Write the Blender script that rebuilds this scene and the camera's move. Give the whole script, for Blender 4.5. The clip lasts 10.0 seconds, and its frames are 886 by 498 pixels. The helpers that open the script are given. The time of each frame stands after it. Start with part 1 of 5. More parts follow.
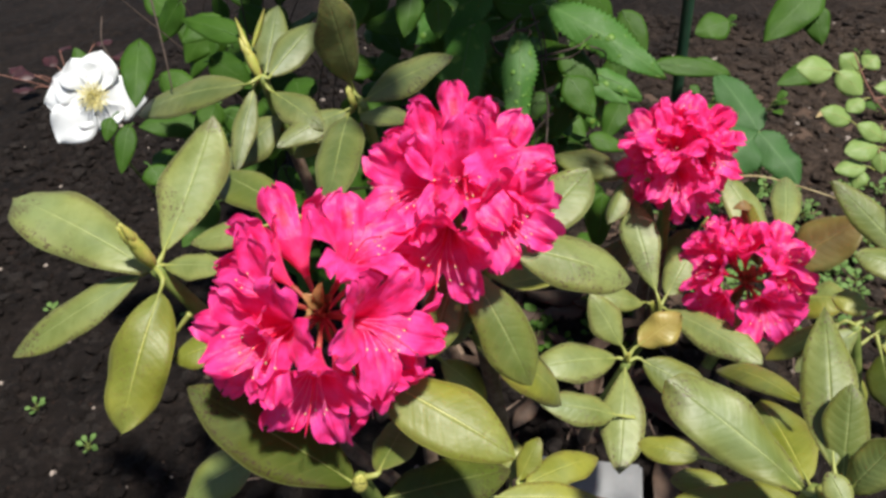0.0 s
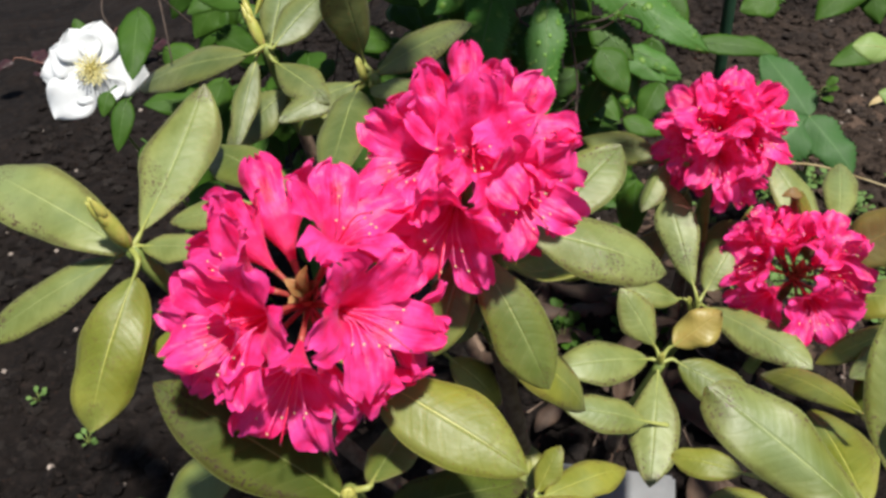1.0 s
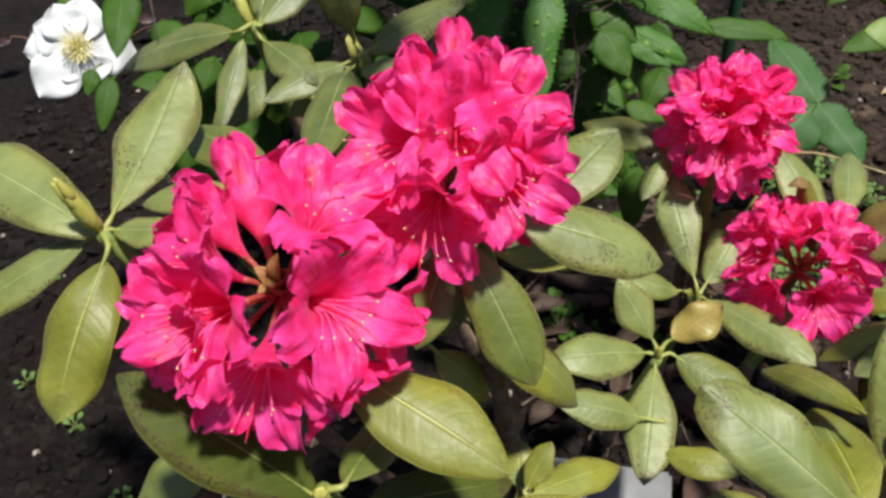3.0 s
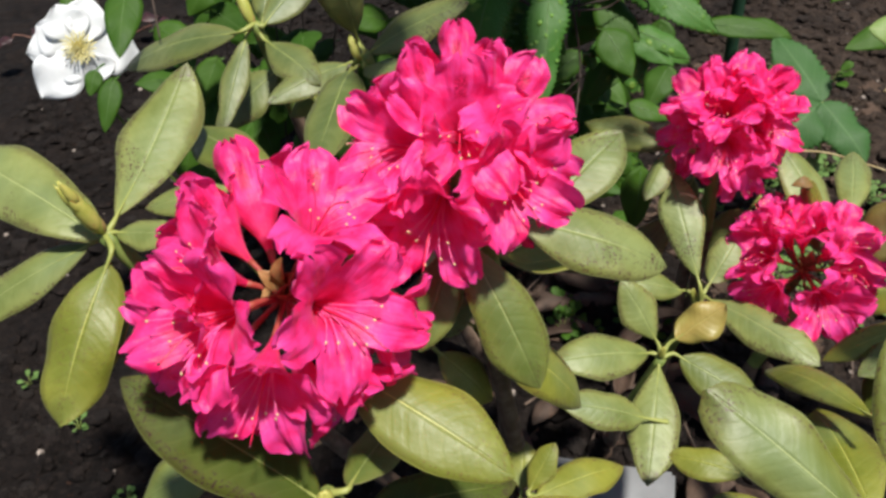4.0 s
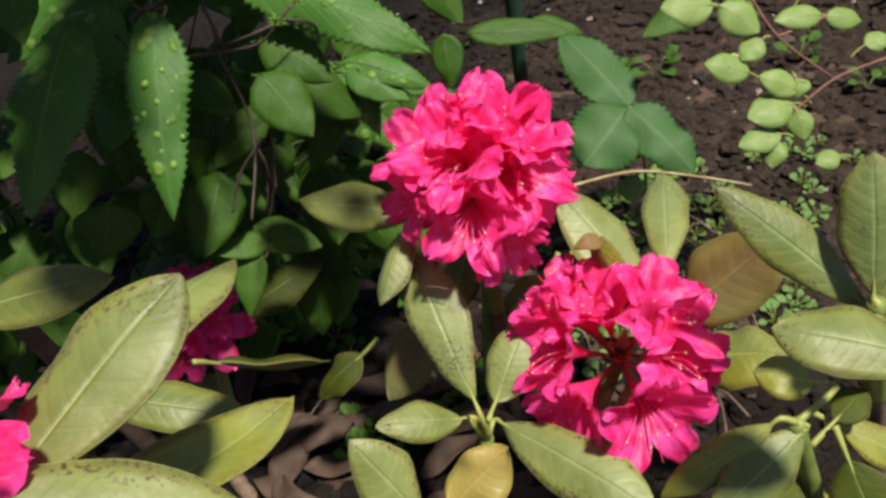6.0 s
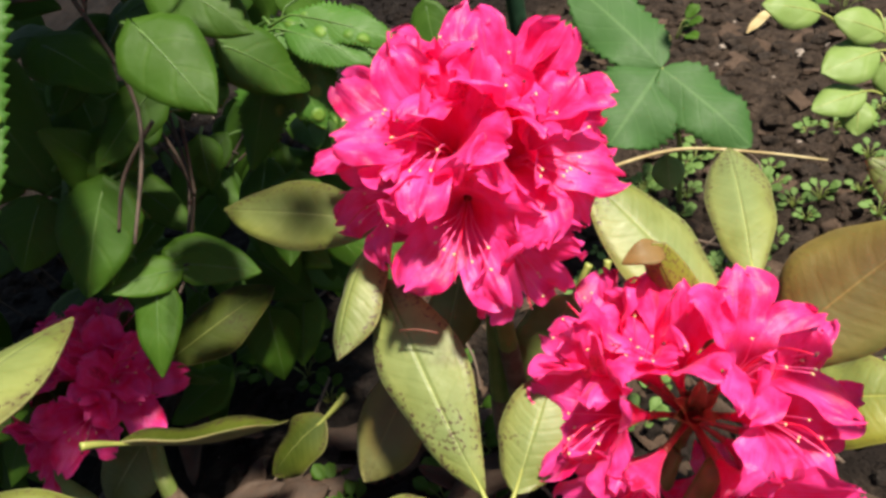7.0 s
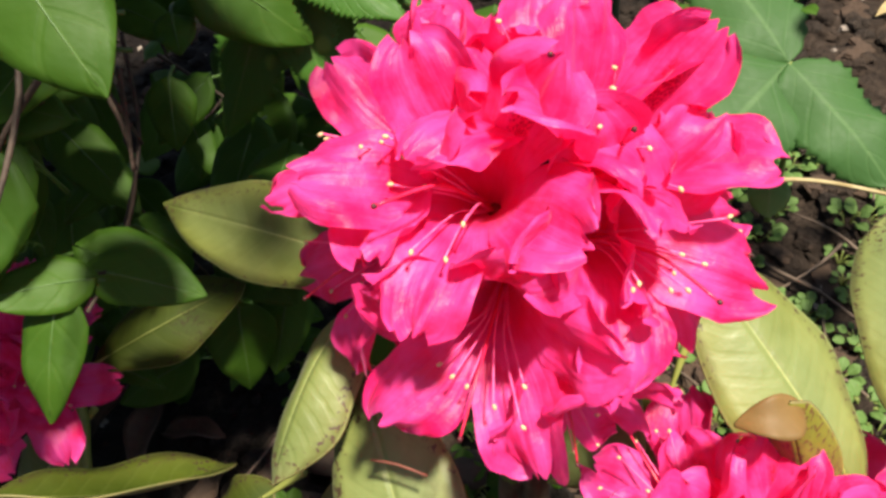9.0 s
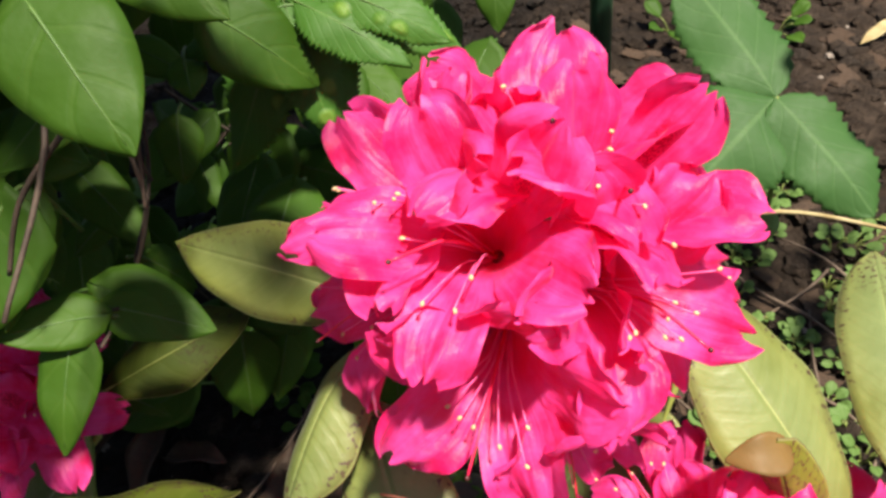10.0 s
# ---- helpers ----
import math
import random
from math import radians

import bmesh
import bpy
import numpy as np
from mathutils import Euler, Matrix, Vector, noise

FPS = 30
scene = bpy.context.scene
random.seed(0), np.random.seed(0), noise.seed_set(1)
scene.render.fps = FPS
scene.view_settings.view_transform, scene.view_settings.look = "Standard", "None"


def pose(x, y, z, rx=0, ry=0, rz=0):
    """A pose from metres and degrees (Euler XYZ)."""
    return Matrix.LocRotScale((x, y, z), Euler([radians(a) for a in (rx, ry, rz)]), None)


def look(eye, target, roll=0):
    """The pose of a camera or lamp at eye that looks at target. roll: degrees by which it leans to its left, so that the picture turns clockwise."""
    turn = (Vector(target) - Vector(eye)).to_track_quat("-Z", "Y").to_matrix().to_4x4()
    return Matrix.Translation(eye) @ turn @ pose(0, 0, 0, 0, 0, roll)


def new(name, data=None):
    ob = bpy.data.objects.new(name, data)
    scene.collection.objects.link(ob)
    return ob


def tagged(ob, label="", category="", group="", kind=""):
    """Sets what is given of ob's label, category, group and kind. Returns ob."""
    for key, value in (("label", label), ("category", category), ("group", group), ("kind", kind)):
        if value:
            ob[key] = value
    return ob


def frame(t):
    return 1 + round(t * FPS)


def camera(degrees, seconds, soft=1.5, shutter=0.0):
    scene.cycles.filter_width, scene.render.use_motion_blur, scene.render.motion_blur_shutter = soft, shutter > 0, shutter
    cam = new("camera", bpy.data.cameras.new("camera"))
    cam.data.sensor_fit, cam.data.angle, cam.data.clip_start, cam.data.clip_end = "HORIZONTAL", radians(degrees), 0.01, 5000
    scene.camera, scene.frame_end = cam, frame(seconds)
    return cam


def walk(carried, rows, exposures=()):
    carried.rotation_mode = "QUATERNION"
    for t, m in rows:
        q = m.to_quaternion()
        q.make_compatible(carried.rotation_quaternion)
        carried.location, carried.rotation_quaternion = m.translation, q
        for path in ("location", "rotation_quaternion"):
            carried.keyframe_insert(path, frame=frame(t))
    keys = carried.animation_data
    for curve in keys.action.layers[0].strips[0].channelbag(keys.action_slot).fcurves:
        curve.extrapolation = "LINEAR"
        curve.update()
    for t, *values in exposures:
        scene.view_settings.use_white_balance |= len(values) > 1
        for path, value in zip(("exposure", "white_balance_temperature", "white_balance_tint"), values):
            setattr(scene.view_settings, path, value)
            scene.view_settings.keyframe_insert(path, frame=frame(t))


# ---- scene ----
cam = camera(59.4, 10.0, soft=3.0)
PATH = [
    (0, (0.033, -0.015, 0.681), (-0.084, 1.551, -0.557), -5.4),
    (0.5, (0.036, 0.013, 0.657), (-0.128, 1.579, -0.576), -5.8),
    (1, (0.043, 0.026, 0.639), (-0.159, 1.582, -0.601), -6.5),
    (1.5, (0.048, 0.034, 0.631), (-0.147, 1.582, -0.621), -6.0),
    (2, (0.05, 0.038, 0.626), (-0.153, 1.577, -0.635), -6.4),
    (2.5, (0.053, 0.042, 0.625), (-0.166, 1.577, -0.638), -6.2),
    (4, (0.052, 0.046, 0.628), (-0.174, 1.572, -0.645), -6.5),
    (4.5, (0.073, 0.066, 0.627), (-0.147, 1.594, -0.644), -8.2),
    (5, (0.131, 0.124, 0.602), (-0.018, 1.666, -0.663), -10.1),
    (5.5, (0.178, 0.194, 0.562), (0.111, 1.763, -0.676), -13.3),
    (6, (0.192, 0.244, 0.53), (0.175, 1.806, -0.719), -12.6),
    (6.2, (0.196, 0.268, 0.512), (0.235, 1.823, -0.745), -13.9),
    (7.3, (0.202, 0.385, 0.425), (0.156, 1.939, -0.833), -15.3),
    (7.5, (0.205, 0.394, 0.416), (0.152, 1.93, -0.863), -13.9),
    (8, (0.209, 0.414, 0.427), (0.122, 1.902, -0.907), -11.6),
    (8.5, (0.217, 0.444, 0.415), (0.097, 1.9, -0.951), -10.4),
    (9, (0.21, 0.474, 0.409), (0.068, 1.909, -0.977), -10.1),
    (9.5, (0.205, 0.473, 0.409), (0.07, 1.911, -0.973), -10.1),
    (10, (0.208, 0.472, 0.422), (0.091, 1.932, -0.94), -9.4),
]
walk(cam, [(t, look(eye, target, roll)) for t, eye, target, roll in PATH], [(0.0, 0.41, 6500, 10), (2.0, 0.34, 6450, 10), (5.0, 0.31, 6450, 10), (6.2, 0.4, 6900, 10), (7.3, 0.86, 7200, 8), (10.0, 0.8, 7200, 8)])

# ---- light ----
SUN_EL, SUN_AZ = radians(69), radians(132)   # azimuth from +y (ahead), clockwise
world = bpy.data.worlds.new("sky")
scene.world = world
world.use_nodes = True
wn = world.node_tree
sky = wn.nodes.new("ShaderNodeTexSky")
sky.sky_type, sky.sun_disc = "NISHITA", False
sky.sun_elevation, sky.sun_rotation = SUN_EL, SUN_AZ
wn.links.new(sky.outputs[0], wn.nodes["Background"].inputs[0])
wn.nodes["Background"].inputs[1].default_value = 0.062
sun = new("sun", bpy.data.lights.new("sun", "SUN"))
sun.data.energy, sun.data.angle, sun.data.color = 5.5, radians(4.5), (1.0, 0.96, 0.88)
sun_dir = Vector((math.sin(SUN_AZ) * math.cos(SUN_EL), math.cos(SUN_AZ) * math.cos(SUN_EL), math.sin(SUN_EL)))
sun.matrix_world = look(sun_dir * 5, (0, 0, 0))


# ---- materials ----
class Nodes:
    """Short helper to write node materials."""

    def __init__(self, name):
        self.mat = bpy.data.materials.new(name)
        self.mat.use_nodes = True
        self.t = self.mat.node_tree
        self.bsdf = self.t.nodes["Principled BSDF"]
        self.out = self.t.nodes["Material Output"]

    def node(self, kind, **inputs):
        n = self.t.nodes.new(kind)
        for k, v in inputs.items():
            self.put(n.inputs[k.replace("_", " ")], v)
        return n

    def put(self, socket, v):
        if hasattr(v, "is_linked"):
            self.t.links.new(v, socket)
        else:
            socket.default_value = v

    def math(self, op, a, b=0.0, c=0.0, clamp=False):
        n = self.t.nodes.new("ShaderNodeMath")
        n.operation, n.use_clamp = op, clamp
        for s, v in zip(n.inputs, (a, b, c)):
            self.put(s, v)
        return n.outputs[0]

    def mix(self, fac, a, b, blend="MIX"):
        n = self.t.nodes.new("ShaderNodeMix")
        n.data_type, n.blend_type = "RGBA", blend
        self.put(n.inputs[0], fac)
        self.put(n.inputs[6], a)
        self.put(n.inputs[7], b)
        return n.outputs[2]

    def step(self, v, lo, hi):
        n = self.t.nodes.new("ShaderNodeMapRange")
        n.interpolation_type = "SMOOTHSTEP"
        self.put(n.inputs[0], v)
        n.inputs[1].default_value, n.inputs[2].default_value = lo, hi
        return n.outputs[0]

    def noise(self, scale, detail=3.0, vector=None, rough=0.55):
        n = self.node("ShaderNodeTexNoise", Scale=scale, Detail=detail, Roughness=rough)
        if vector is not None:
            self.put(n.inputs["Vector"], vector)
        return n.outputs[0]

    def coords(self, which="Object"):
        return self.node("ShaderNodeTexCoord").outputs[which]

    def uv(self, layer):
        n = self.t.nodes.new("ShaderNodeUVMap")
        n.uv_map = layer
        s = self.node("ShaderNodeSeparateXYZ")
        self.put(s.inputs[0], n.outputs[0])
        return n.outputs[0], s.outputs[0], s.outputs[1]

    def bump(self, height, strength, distance):
        n = self.node("ShaderNodeBump", Strength=strength, Distance=distance)
        self.put(n.inputs["Height"], height)
        self.put(self.bsdf.inputs["Normal"], n.outputs[0])
        return n.outputs[0]

    def set(self, **kw):
        for k, v in kw.items():
            self.put(self.bsdf.inputs[k.replace("_", " ")], v)

    def translucent(self, colour, amount, normal=None):
        tr = self.node("ShaderNodeBsdfTranslucent")
        self.put(tr.inputs[0], colour)
        m = self.node("ShaderNodeMixShader", Fac=amount)
        self.t.links.new(self.bsdf.outputs[0], m.inputs[1])
        self.t.links.new(tr.outputs[0], m.inputs[2])
        self.t.links.new(m.outputs[0], self.out.inputs[0])


def rgb(r, g, b):
    return (r, g, b, 1.0)


def petal_material():
    """Pink corolla: fine veins along each lobe, red freckles on the upper lobe, crinkled skin."""
    m = Nodes("pink_petal")
    vec, u, v = m.uv("grain")           # u: which lobe + place across, v: along
    lobe = m.math("FLOOR", u)
    across = m.math("SUBTRACT", m.math("SUBTRACT", u, lobe), 0.5)
    rnd = m.node("ShaderNodeObjectInfo").outputs["Random"]
    co = m.coords("Object")
    n, fine = m.noise(80.0, 4.0, co), m.noise(420.0, 3.0, co)
    sm = m.node("ShaderNodeMapping")
    m.put(sm.inputs[0], vec)
    sm.inputs["Scale"].default_value = (30.0, 2.4, 1.0)
    streak = m.noise(1.0, 4.0, sm.outputs[0])
    # forked veins that fan out towards the margin
    wob = m.math("MULTIPLY", m.math("SUBTRACT", n, 0.5), 0.10)
    wave = m.math("SINE", m.math("MULTIPLY", m.math("ADD", across, wob), 62.0))
    veins = m.math("MULTIPLY", m.step(wave, 0.35, 1.0), m.step(v, 0.15, 0.5))
    deep, light = rgb(0.92, 0.010, 0.142), rgb(0.96, 0.088, 0.430)
    base = m.mix(m.step(m.math("ADD", m.math("MULTIPLY", n, 0.75), m.math("MULTIPLY", streak, 0.25)), 0.32, 0.66), deep, light)
    base = m.mix(m.math("MULTIPLY", m.step(v, 0.80, 1.0), 0.4), base, light)
    base = m.mix(m.math("MULTIPLY", veins, 0.06), base, rgb(0.80, 0.004, 0.10))
    base = m.mix(m.math("MULTIPLY", m.step(m.math("ABSOLUTE", across), 0.05, 0.0), 0.25), base, rgb(0.86, 0.006, 0.11))
    base = m.mix(m.math("MULTIPLY", m.step(v, 0.34, 0.05), 0.6), base, rgb(0.78, 0.006, 0.06))
    vor = m.node("ShaderNodeTexVoronoi", Scale=1.0)
    mp = m.node("ShaderNodeMapping")
    m.put(mp.inputs[0], vec)
    mp.inputs["Scale"].default_value = (40.0, 40.0, 1.0)
    m.put(vor.inputs["Vector"], mp.outputs[0])
    dots = m.step(vor.outputs["Distance"], 0.56, 0.42)
    zone = m.math("MULTIPLY", m.step(m.math("ADD", m.math("ABSOLUTE", across), m.math("MULTIPLY", v, 0.12)), 0.24, 0.17), m.math("MULTIPLY", m.step(v, 0.36, 0.46), m.step(v, 0.80, 0.66)))
    only = m.math("LESS_THAN", lobe, 0.5)
    spots = m.math("MULTIPLY", m.math("MULTIPLY", dots, zone), only)
    base = m.mix(m.math("MULTIPLY", m.math("MULTIPLY", zone, only), 0.55), base, rgb(0.82, 0.004, 0.06))
    base = m.mix(m.math("MULTIPLY", spots, 0.9), base, rgb(0.34, 0.0, 0.020))
    base = m.mix(m.math("MULTIPLY", rnd, 0.15), base, rgb(0.88, 0.02, 0.20))
    m.set(Base_Color=base, Roughness=0.42)
    m.bsdf.inputs["Specular IOR Level"].default_value = 0.42
    m.set(Sheen_Weight=0.15, Sheen_Roughness=0.35, Sheen_Tint=rgb(1.0, 0.62, 0.92))
    h = m.math("ADD", m.math("MULTIPLY", wave, -0.03), m.math("ADD", m.math("MULTIPLY", n, 1.1), m.math("ADD", m.math("MULTIPLY", streak, 0.28), m.math("MULTIPLY", fine, 0.12))))
    m.bump(h, 0.6, 0.0020)
    m.translucent(m.mix(0.3, base, rgb(0.98, 0.02, 0.18)), 0.42)
    return m.mat


def leaf_material(name, top, pale, rib, spot, gloss, spot_amount, tone=1.0):
    """Leathery evergreen leaf: thin pale midrib, sunken side veins with a quilted skin between, brown blemishes at the margin."""
    m = Nodes(name)
    vec, u, v = m.uv("grain")           # u across -1..1 as 0..1, v along
    a = m.math("ABSOLUTE", m.math("SUBTRACT", m.math("MULTIPLY", u, 2.0), 1.0))
    rnd = m.node("ShaderNodeObjectInfo").outputs["Random"]
    co = m.coords("Object")
    big, fine = m.noise(26.0, 3.0, co), m.noise(330.0, 3.0, co)
    mid = m.noise(90.0, 3.0, co)
    bend = m.math("ADD", m.math("MULTIPLY", m.math("POWER", a, 1.35), 0.15), m.math("MULTIPLY", m.math("SUBTRACT", mid, 0.5), 0.05))
    side = m.math("SINE", m.math("MULTIPLY", m.math("SUBTRACT", v, bend), 66.0))
    ribs = m.math("MULTIPLY", m.step(side, 0.80, 1.0), m.math("MULTIPLY", m.step(a, 0.95, 0.5), m.step(v, 0.02, 0.15)))
    base = m.mix(m.step(m.math("ADD", big, m.math("MULTIPLY", m.math("SUBTRACT", rnd, 0.5), 0.35)), 0.32, 0.7), top, pale)
    base = m.mix(m.math("MULTIPLY", m.step(mid, 0.40, 0.70), 0.35), base, top)
    base = m.mix(m.math("MULTIPLY", fine, 0.22), base, top)
    base = m.mix(m.math("MULTIPLY", m.step(m.noise(17.0, 2.0, co), 0.45, 0.7), 0.45), base, rgb(0.165 * tone, 0.220 * tone, 0.088 * tone))
    base = m.mix(m.math("MULTIPLY", m.math("MULTIPLY", m.step(a, 0.2, 1.0), m.noise(11.0, 2.0, co)), 0.55), base, rgb(0.25 * tone, 0.235 * tone, 0.035 * tone))
    base = m.mix(m.math("MULTIPLY", ribs, 0.06), base, rib)
    base = m.mix(m.math("MULTIPLY", m.step(a, 0.024, 0.006), m.step(v, 1.0, 0.4)), base, rib)
    edge = m.math("MAXIMUM", m.step(a, 0.55, 1.05), m.step(v, 0.72, 1.02))
    blot = m.step(m.math("ADD", m.noise(46.0, 5.0, co, 0.65), m.math("MULTIPLY", edge, 0.24)), 0.60, 0.78)
    freck = m.math("MULTIPLY", m.step(m.noise(620.0, 2.0, co), 0.55, 0.63), m.step(m.math("ADD", m.noise(24.0, 3.0, co), m.math("MULTIPLY", edge, 0.30)), 0.56, 0.72))
    dirt = m.math("MULTIPLY", m.math("MAXIMUM", m.math("MULTIPLY", blot, 0.22), freck), m.math("MULTIPLY_ADD", rnd, spot_amount, spot_amount * 0.4), clamp=True)
    base = m.mix(dirt, base, spot)
    base = m.mix(m.math("MULTIPLY", m.step(a, 0.955, 0.995), 0.5), base, rib)
    m.set(Base_Color=base, Roughness=m.math("MULTIPLY_ADD", mid, 0.22, gloss))
    m.bsdf.inputs["Specular IOR Level"].default_value = 0.62
    m.set(Sheen_Weight=0.04, Sheen_Roughness=0.4)
    quilt = m.math("MULTIPLY", m.math("MULTIPLY", m.step(side, 0.1, 1.0), -0.055), m.step(a, 1.0, 0.6))
    h = m.math("ADD", m.math("ADD", quilt, m.math("MULTIPLY", m.step(a, 0.10, 0.0), -0.3)), m.math("ADD", m.math("MULTIPLY", big, 0.9), m.math("ADD", m.math("MULTIPLY", mid, 0.45), m.math("MULTIPLY", fine, 0.10))))
    m.bump(h, 0.5, 0.0026)
    m.translucent(m.mix(0.5, base, rgb(0.30, 0.40, 0.04)), 0.12)
    return m.mat


def green_material(name, dark, light, rib, gloss=0.4, blister=0.0, veins=3.0, thin=0.3):
    """Soft herbaceous leaf with a few long veins."""
    m = Nodes(name)
    vec, u, v = m.uv("grain")
    a = m.math("ABSOLUTE", m.math("SUBTRACT", m.math("MULTIPLY", u, 2.0), 1.0))
    rnd = m.node("ShaderNodeObjectInfo").outputs["Random"]
    co = m.coords("Object")
    big, fine = m.noise(40.0, 3.0, co), m.noise(300.0, 2.0, co)
    ln = m.math("SINE", m.math("MULTIPLY", m.math("SUBTRACT", v, m.math("MULTIPLY", a, 0.35)), 9.0 * veins))
    base = m.mix(m.math("ADD", m.math("MULTIPLY", big, 0.7), m.math("MULTIPLY", rnd, 0.35), clamp=True), dark, light)
    base = m.mix(m.math("MULTIPLY", m.step(ln, 0.93, 1.0), 0.12), base, rib)
    base = m.mix(m.math("MULTIPLY", m.step(a, 0.06, 0.02), 0.3), base, rib)
    h = m.math("ADD", m.math("MULTIPLY", m.step(ln, 0.7, 1.0), -0.15), m.math("ADD", big, m.math("MULTIPLY", fine, 0.3)))
    if blister:
        vor = m.node("ShaderNodeTexVoronoi", Scale=95.0)
        m.put(vor.inputs["Vector"], co)
        sel = m.math("MULTIPLY", m.step(vor.outputs["Distance"], 0.42, 0.2), m.math("MULTIPLY", m.step(m.noise(30.0, 1.0, co), 0.5, 0.56), m.step(a, 0.75, 0.5)))
        base = m.mix(m.math("MULTIPLY", sel, 0.6), base, rgb(0.20, 0.33, 0.05))
        h = m.math("ADD", h, m.math("MULTIPLY", sel, blister))
    m.set(Base_Color=base, Roughness=m.math("MULTIPLY_ADD", fine, 0.2, gloss))
    m.bsdf.inputs["Specular IOR Level"].default_value = 0.3
    m.bump(h, 0.4, 0.0015)
    m.translucent(m.mix(0.4, base, rgb(0.25, 0.45, 0.03)), thin)
    return m.mat


def plain_material(name, a, b, scale, rough=0.6, bump=0.3, dist=0.001, thin=0.0):
    m = Nodes(name)
    co = m.coords("Object")
    n, f = m.noise(scale, 4.0, co), m.noise(scale * 7, 3.0, co)
    col = m.mix(m.step(n, 0.3, 0.7), a, b)
    col = m.mix(m.math("MULTIPLY", f, 0.3), col, a)
    m.set(Base_Color=col, Roughness=rough)
    m.bump(m.math("ADD", n, m.math("MULTIPLY", f, 0.5)), bump, dist)
    if thin:
        m.translucent(col, thin)
    return m.mat


def soil_material():
    """Moist crumbly loam: hollows coloured darker, brown crumbs, pale dry grains; dried patches, the right one painted
    paler as sunlit ground.
    """
    m = Nodes("soil")
    co = m.coords("Object")
    a, b, c = m.noise(9.0, 5.0, co), m.noise(75.0, 6.0, co, 0.7), m.noise(380.0, 4.0, co, 0.65)
    col = m.mix(m.step(a, 0.35, 0.7), rgb(0.010, 0.0073, 0.0064), rgb(0.021, 0.0150, 0.0126))
    col = m.mix(m.step(b, 0.46, 0.72), col, rgb(0.036, 0.026, 0.022))
    col = m.mix(m.math("MULTIPLY", m.step(b, 0.42, 0.26), 0.8), col, rgb(0.006, 0.0042, 0.0036))
    col = m.mix(m.math("MULTIPLY", m.step(c, 0.60, 0.74), 0.55), col, rgb(0.088, 0.068, 0.056))
    col = m.mix(m.math("MULTIPLY", m.step(m.noise(130.0, 2.0, co), 0.68, 0.74), 0.5), col, rgb(0.085, 0.040, 0.024))
    far = m.t.nodes.new("ShaderNodeVectorMath")          # dried patches; the one at right is painted paler as if sunlit
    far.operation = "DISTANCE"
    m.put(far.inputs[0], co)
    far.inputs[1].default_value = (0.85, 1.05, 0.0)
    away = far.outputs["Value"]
    sunlit_patch = m.step(m.math("ADD", away, m.math("MULTIPLY", m.math("SUBTRACT", a, 0.5), 0.9)), 0.78, 0.34)
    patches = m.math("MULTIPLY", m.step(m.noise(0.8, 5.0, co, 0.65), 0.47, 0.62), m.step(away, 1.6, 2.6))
    # dry soil together with the painted sunlit patch
    dry = m.math("MAXIMUM", sunlit_patch, patches)
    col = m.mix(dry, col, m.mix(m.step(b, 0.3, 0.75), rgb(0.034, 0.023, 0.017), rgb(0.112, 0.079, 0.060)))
    crumb = m.node("ShaderNodeNewGeometry").outputs["Random Per Island"]
    col = m.mix(m.math("MULTIPLY", m.step(crumb, 0.55, 1.0), 0.5), col, rgb(0.052, 0.043, 0.038))
    m.set(Base_Color=col, Roughness=m.math("MULTIPLY_ADD", b, 0.4, 0.6))
    m.bsdf.inputs["Specular IOR Level"].default_value = 0.15
    m.bump(m.math("ADD", m.math("MULTIPLY", b, 1.8), m.math("MULTIPLY", c, 0.8)), 1.0, 0.010)
    return m.mat


PETAL = petal_material()
LEAF = leaf_material("olive_leaf", rgb(0.092, 0.124, 0.017), rgb(0.207, 0.244, 0.074), rgb(0.32, 0.36, 0.13), rgb(0.070, 0.036, 0.018), 0.42, 1.3)
LEAF_Y = leaf_material("yellowish_leaf", rgb(0.135, 0.158, 0.012), rgb(0.245, 0.250, 0.030), rgb(0.42, 0.42, 0.09), rgb(0.11, 0.05, 0.02), 0.40, 1.0)
LEAF_D = leaf_material("grey_green_leaf", rgb(0.080, 0.112, 0.026), rgb(0.165, 0.190, 0.062), rgb(0.33, 0.37, 0.12), rgb(0.050, 0.032, 0.022), 0.42, 1.3, 0.85)
LEAF_O = leaf_material("orange_tinged_leaf", rgb(0.34, 0.25, 0.06), rgb(0.31, 0.33, 0.09), rgb(0.45, 0.38, 0.12), rgb(0.20, 0.06, 0.02), 0.34, 0.6)
LEAF_B = leaf_material("bronze_leaf", rgb(0.110, 0.070, 0.018), rgb(0.160, 0.110, 0.026), rgb(0.25, 0.17, 0.05), rgb(0.05, 0.02, 0.01), 0.45, 0.4)
UNDER = plain_material("leaf_underside", rgb(0.16, 0.16, 0.055), rgb(0.22, 0.18, 0.07), 60.0, 0.65)
UNDER_B = plain_material("brown_underside", rgb(0.12, 0.068, 0.020), rgb(0.18, 0.10, 0.025), 60.0, 0.65)
RIB = plain_material("petiole", rgb(0.24, 0.27, 0.06), rgb(0.31, 0.33, 0.09), 80.0, 0.5)
STEM_G = plain_material("green_stem", rgb(0.12, 0.17, 0.035), rgb(0.20, 0.24, 0.06), 90.0, 0.5)
BARK = plain_material("brown_stem", rgb(0.09, 0.055, 0.035), rgb(0.19, 0.13, 0.09), 120.0, 0.8, 0.7)
RED_STEM = plain_material("reddish_stem", rgb(0.16, 0.06, 0.045), rgb(0.26, 0.12, 0.08), 120.0, 0.6)
BUD = plain_material("bud_scale", rgb(0.29, 0.32, 0.055), rgb(0.46, 0.41, 0.11), 90.0, 0.45)
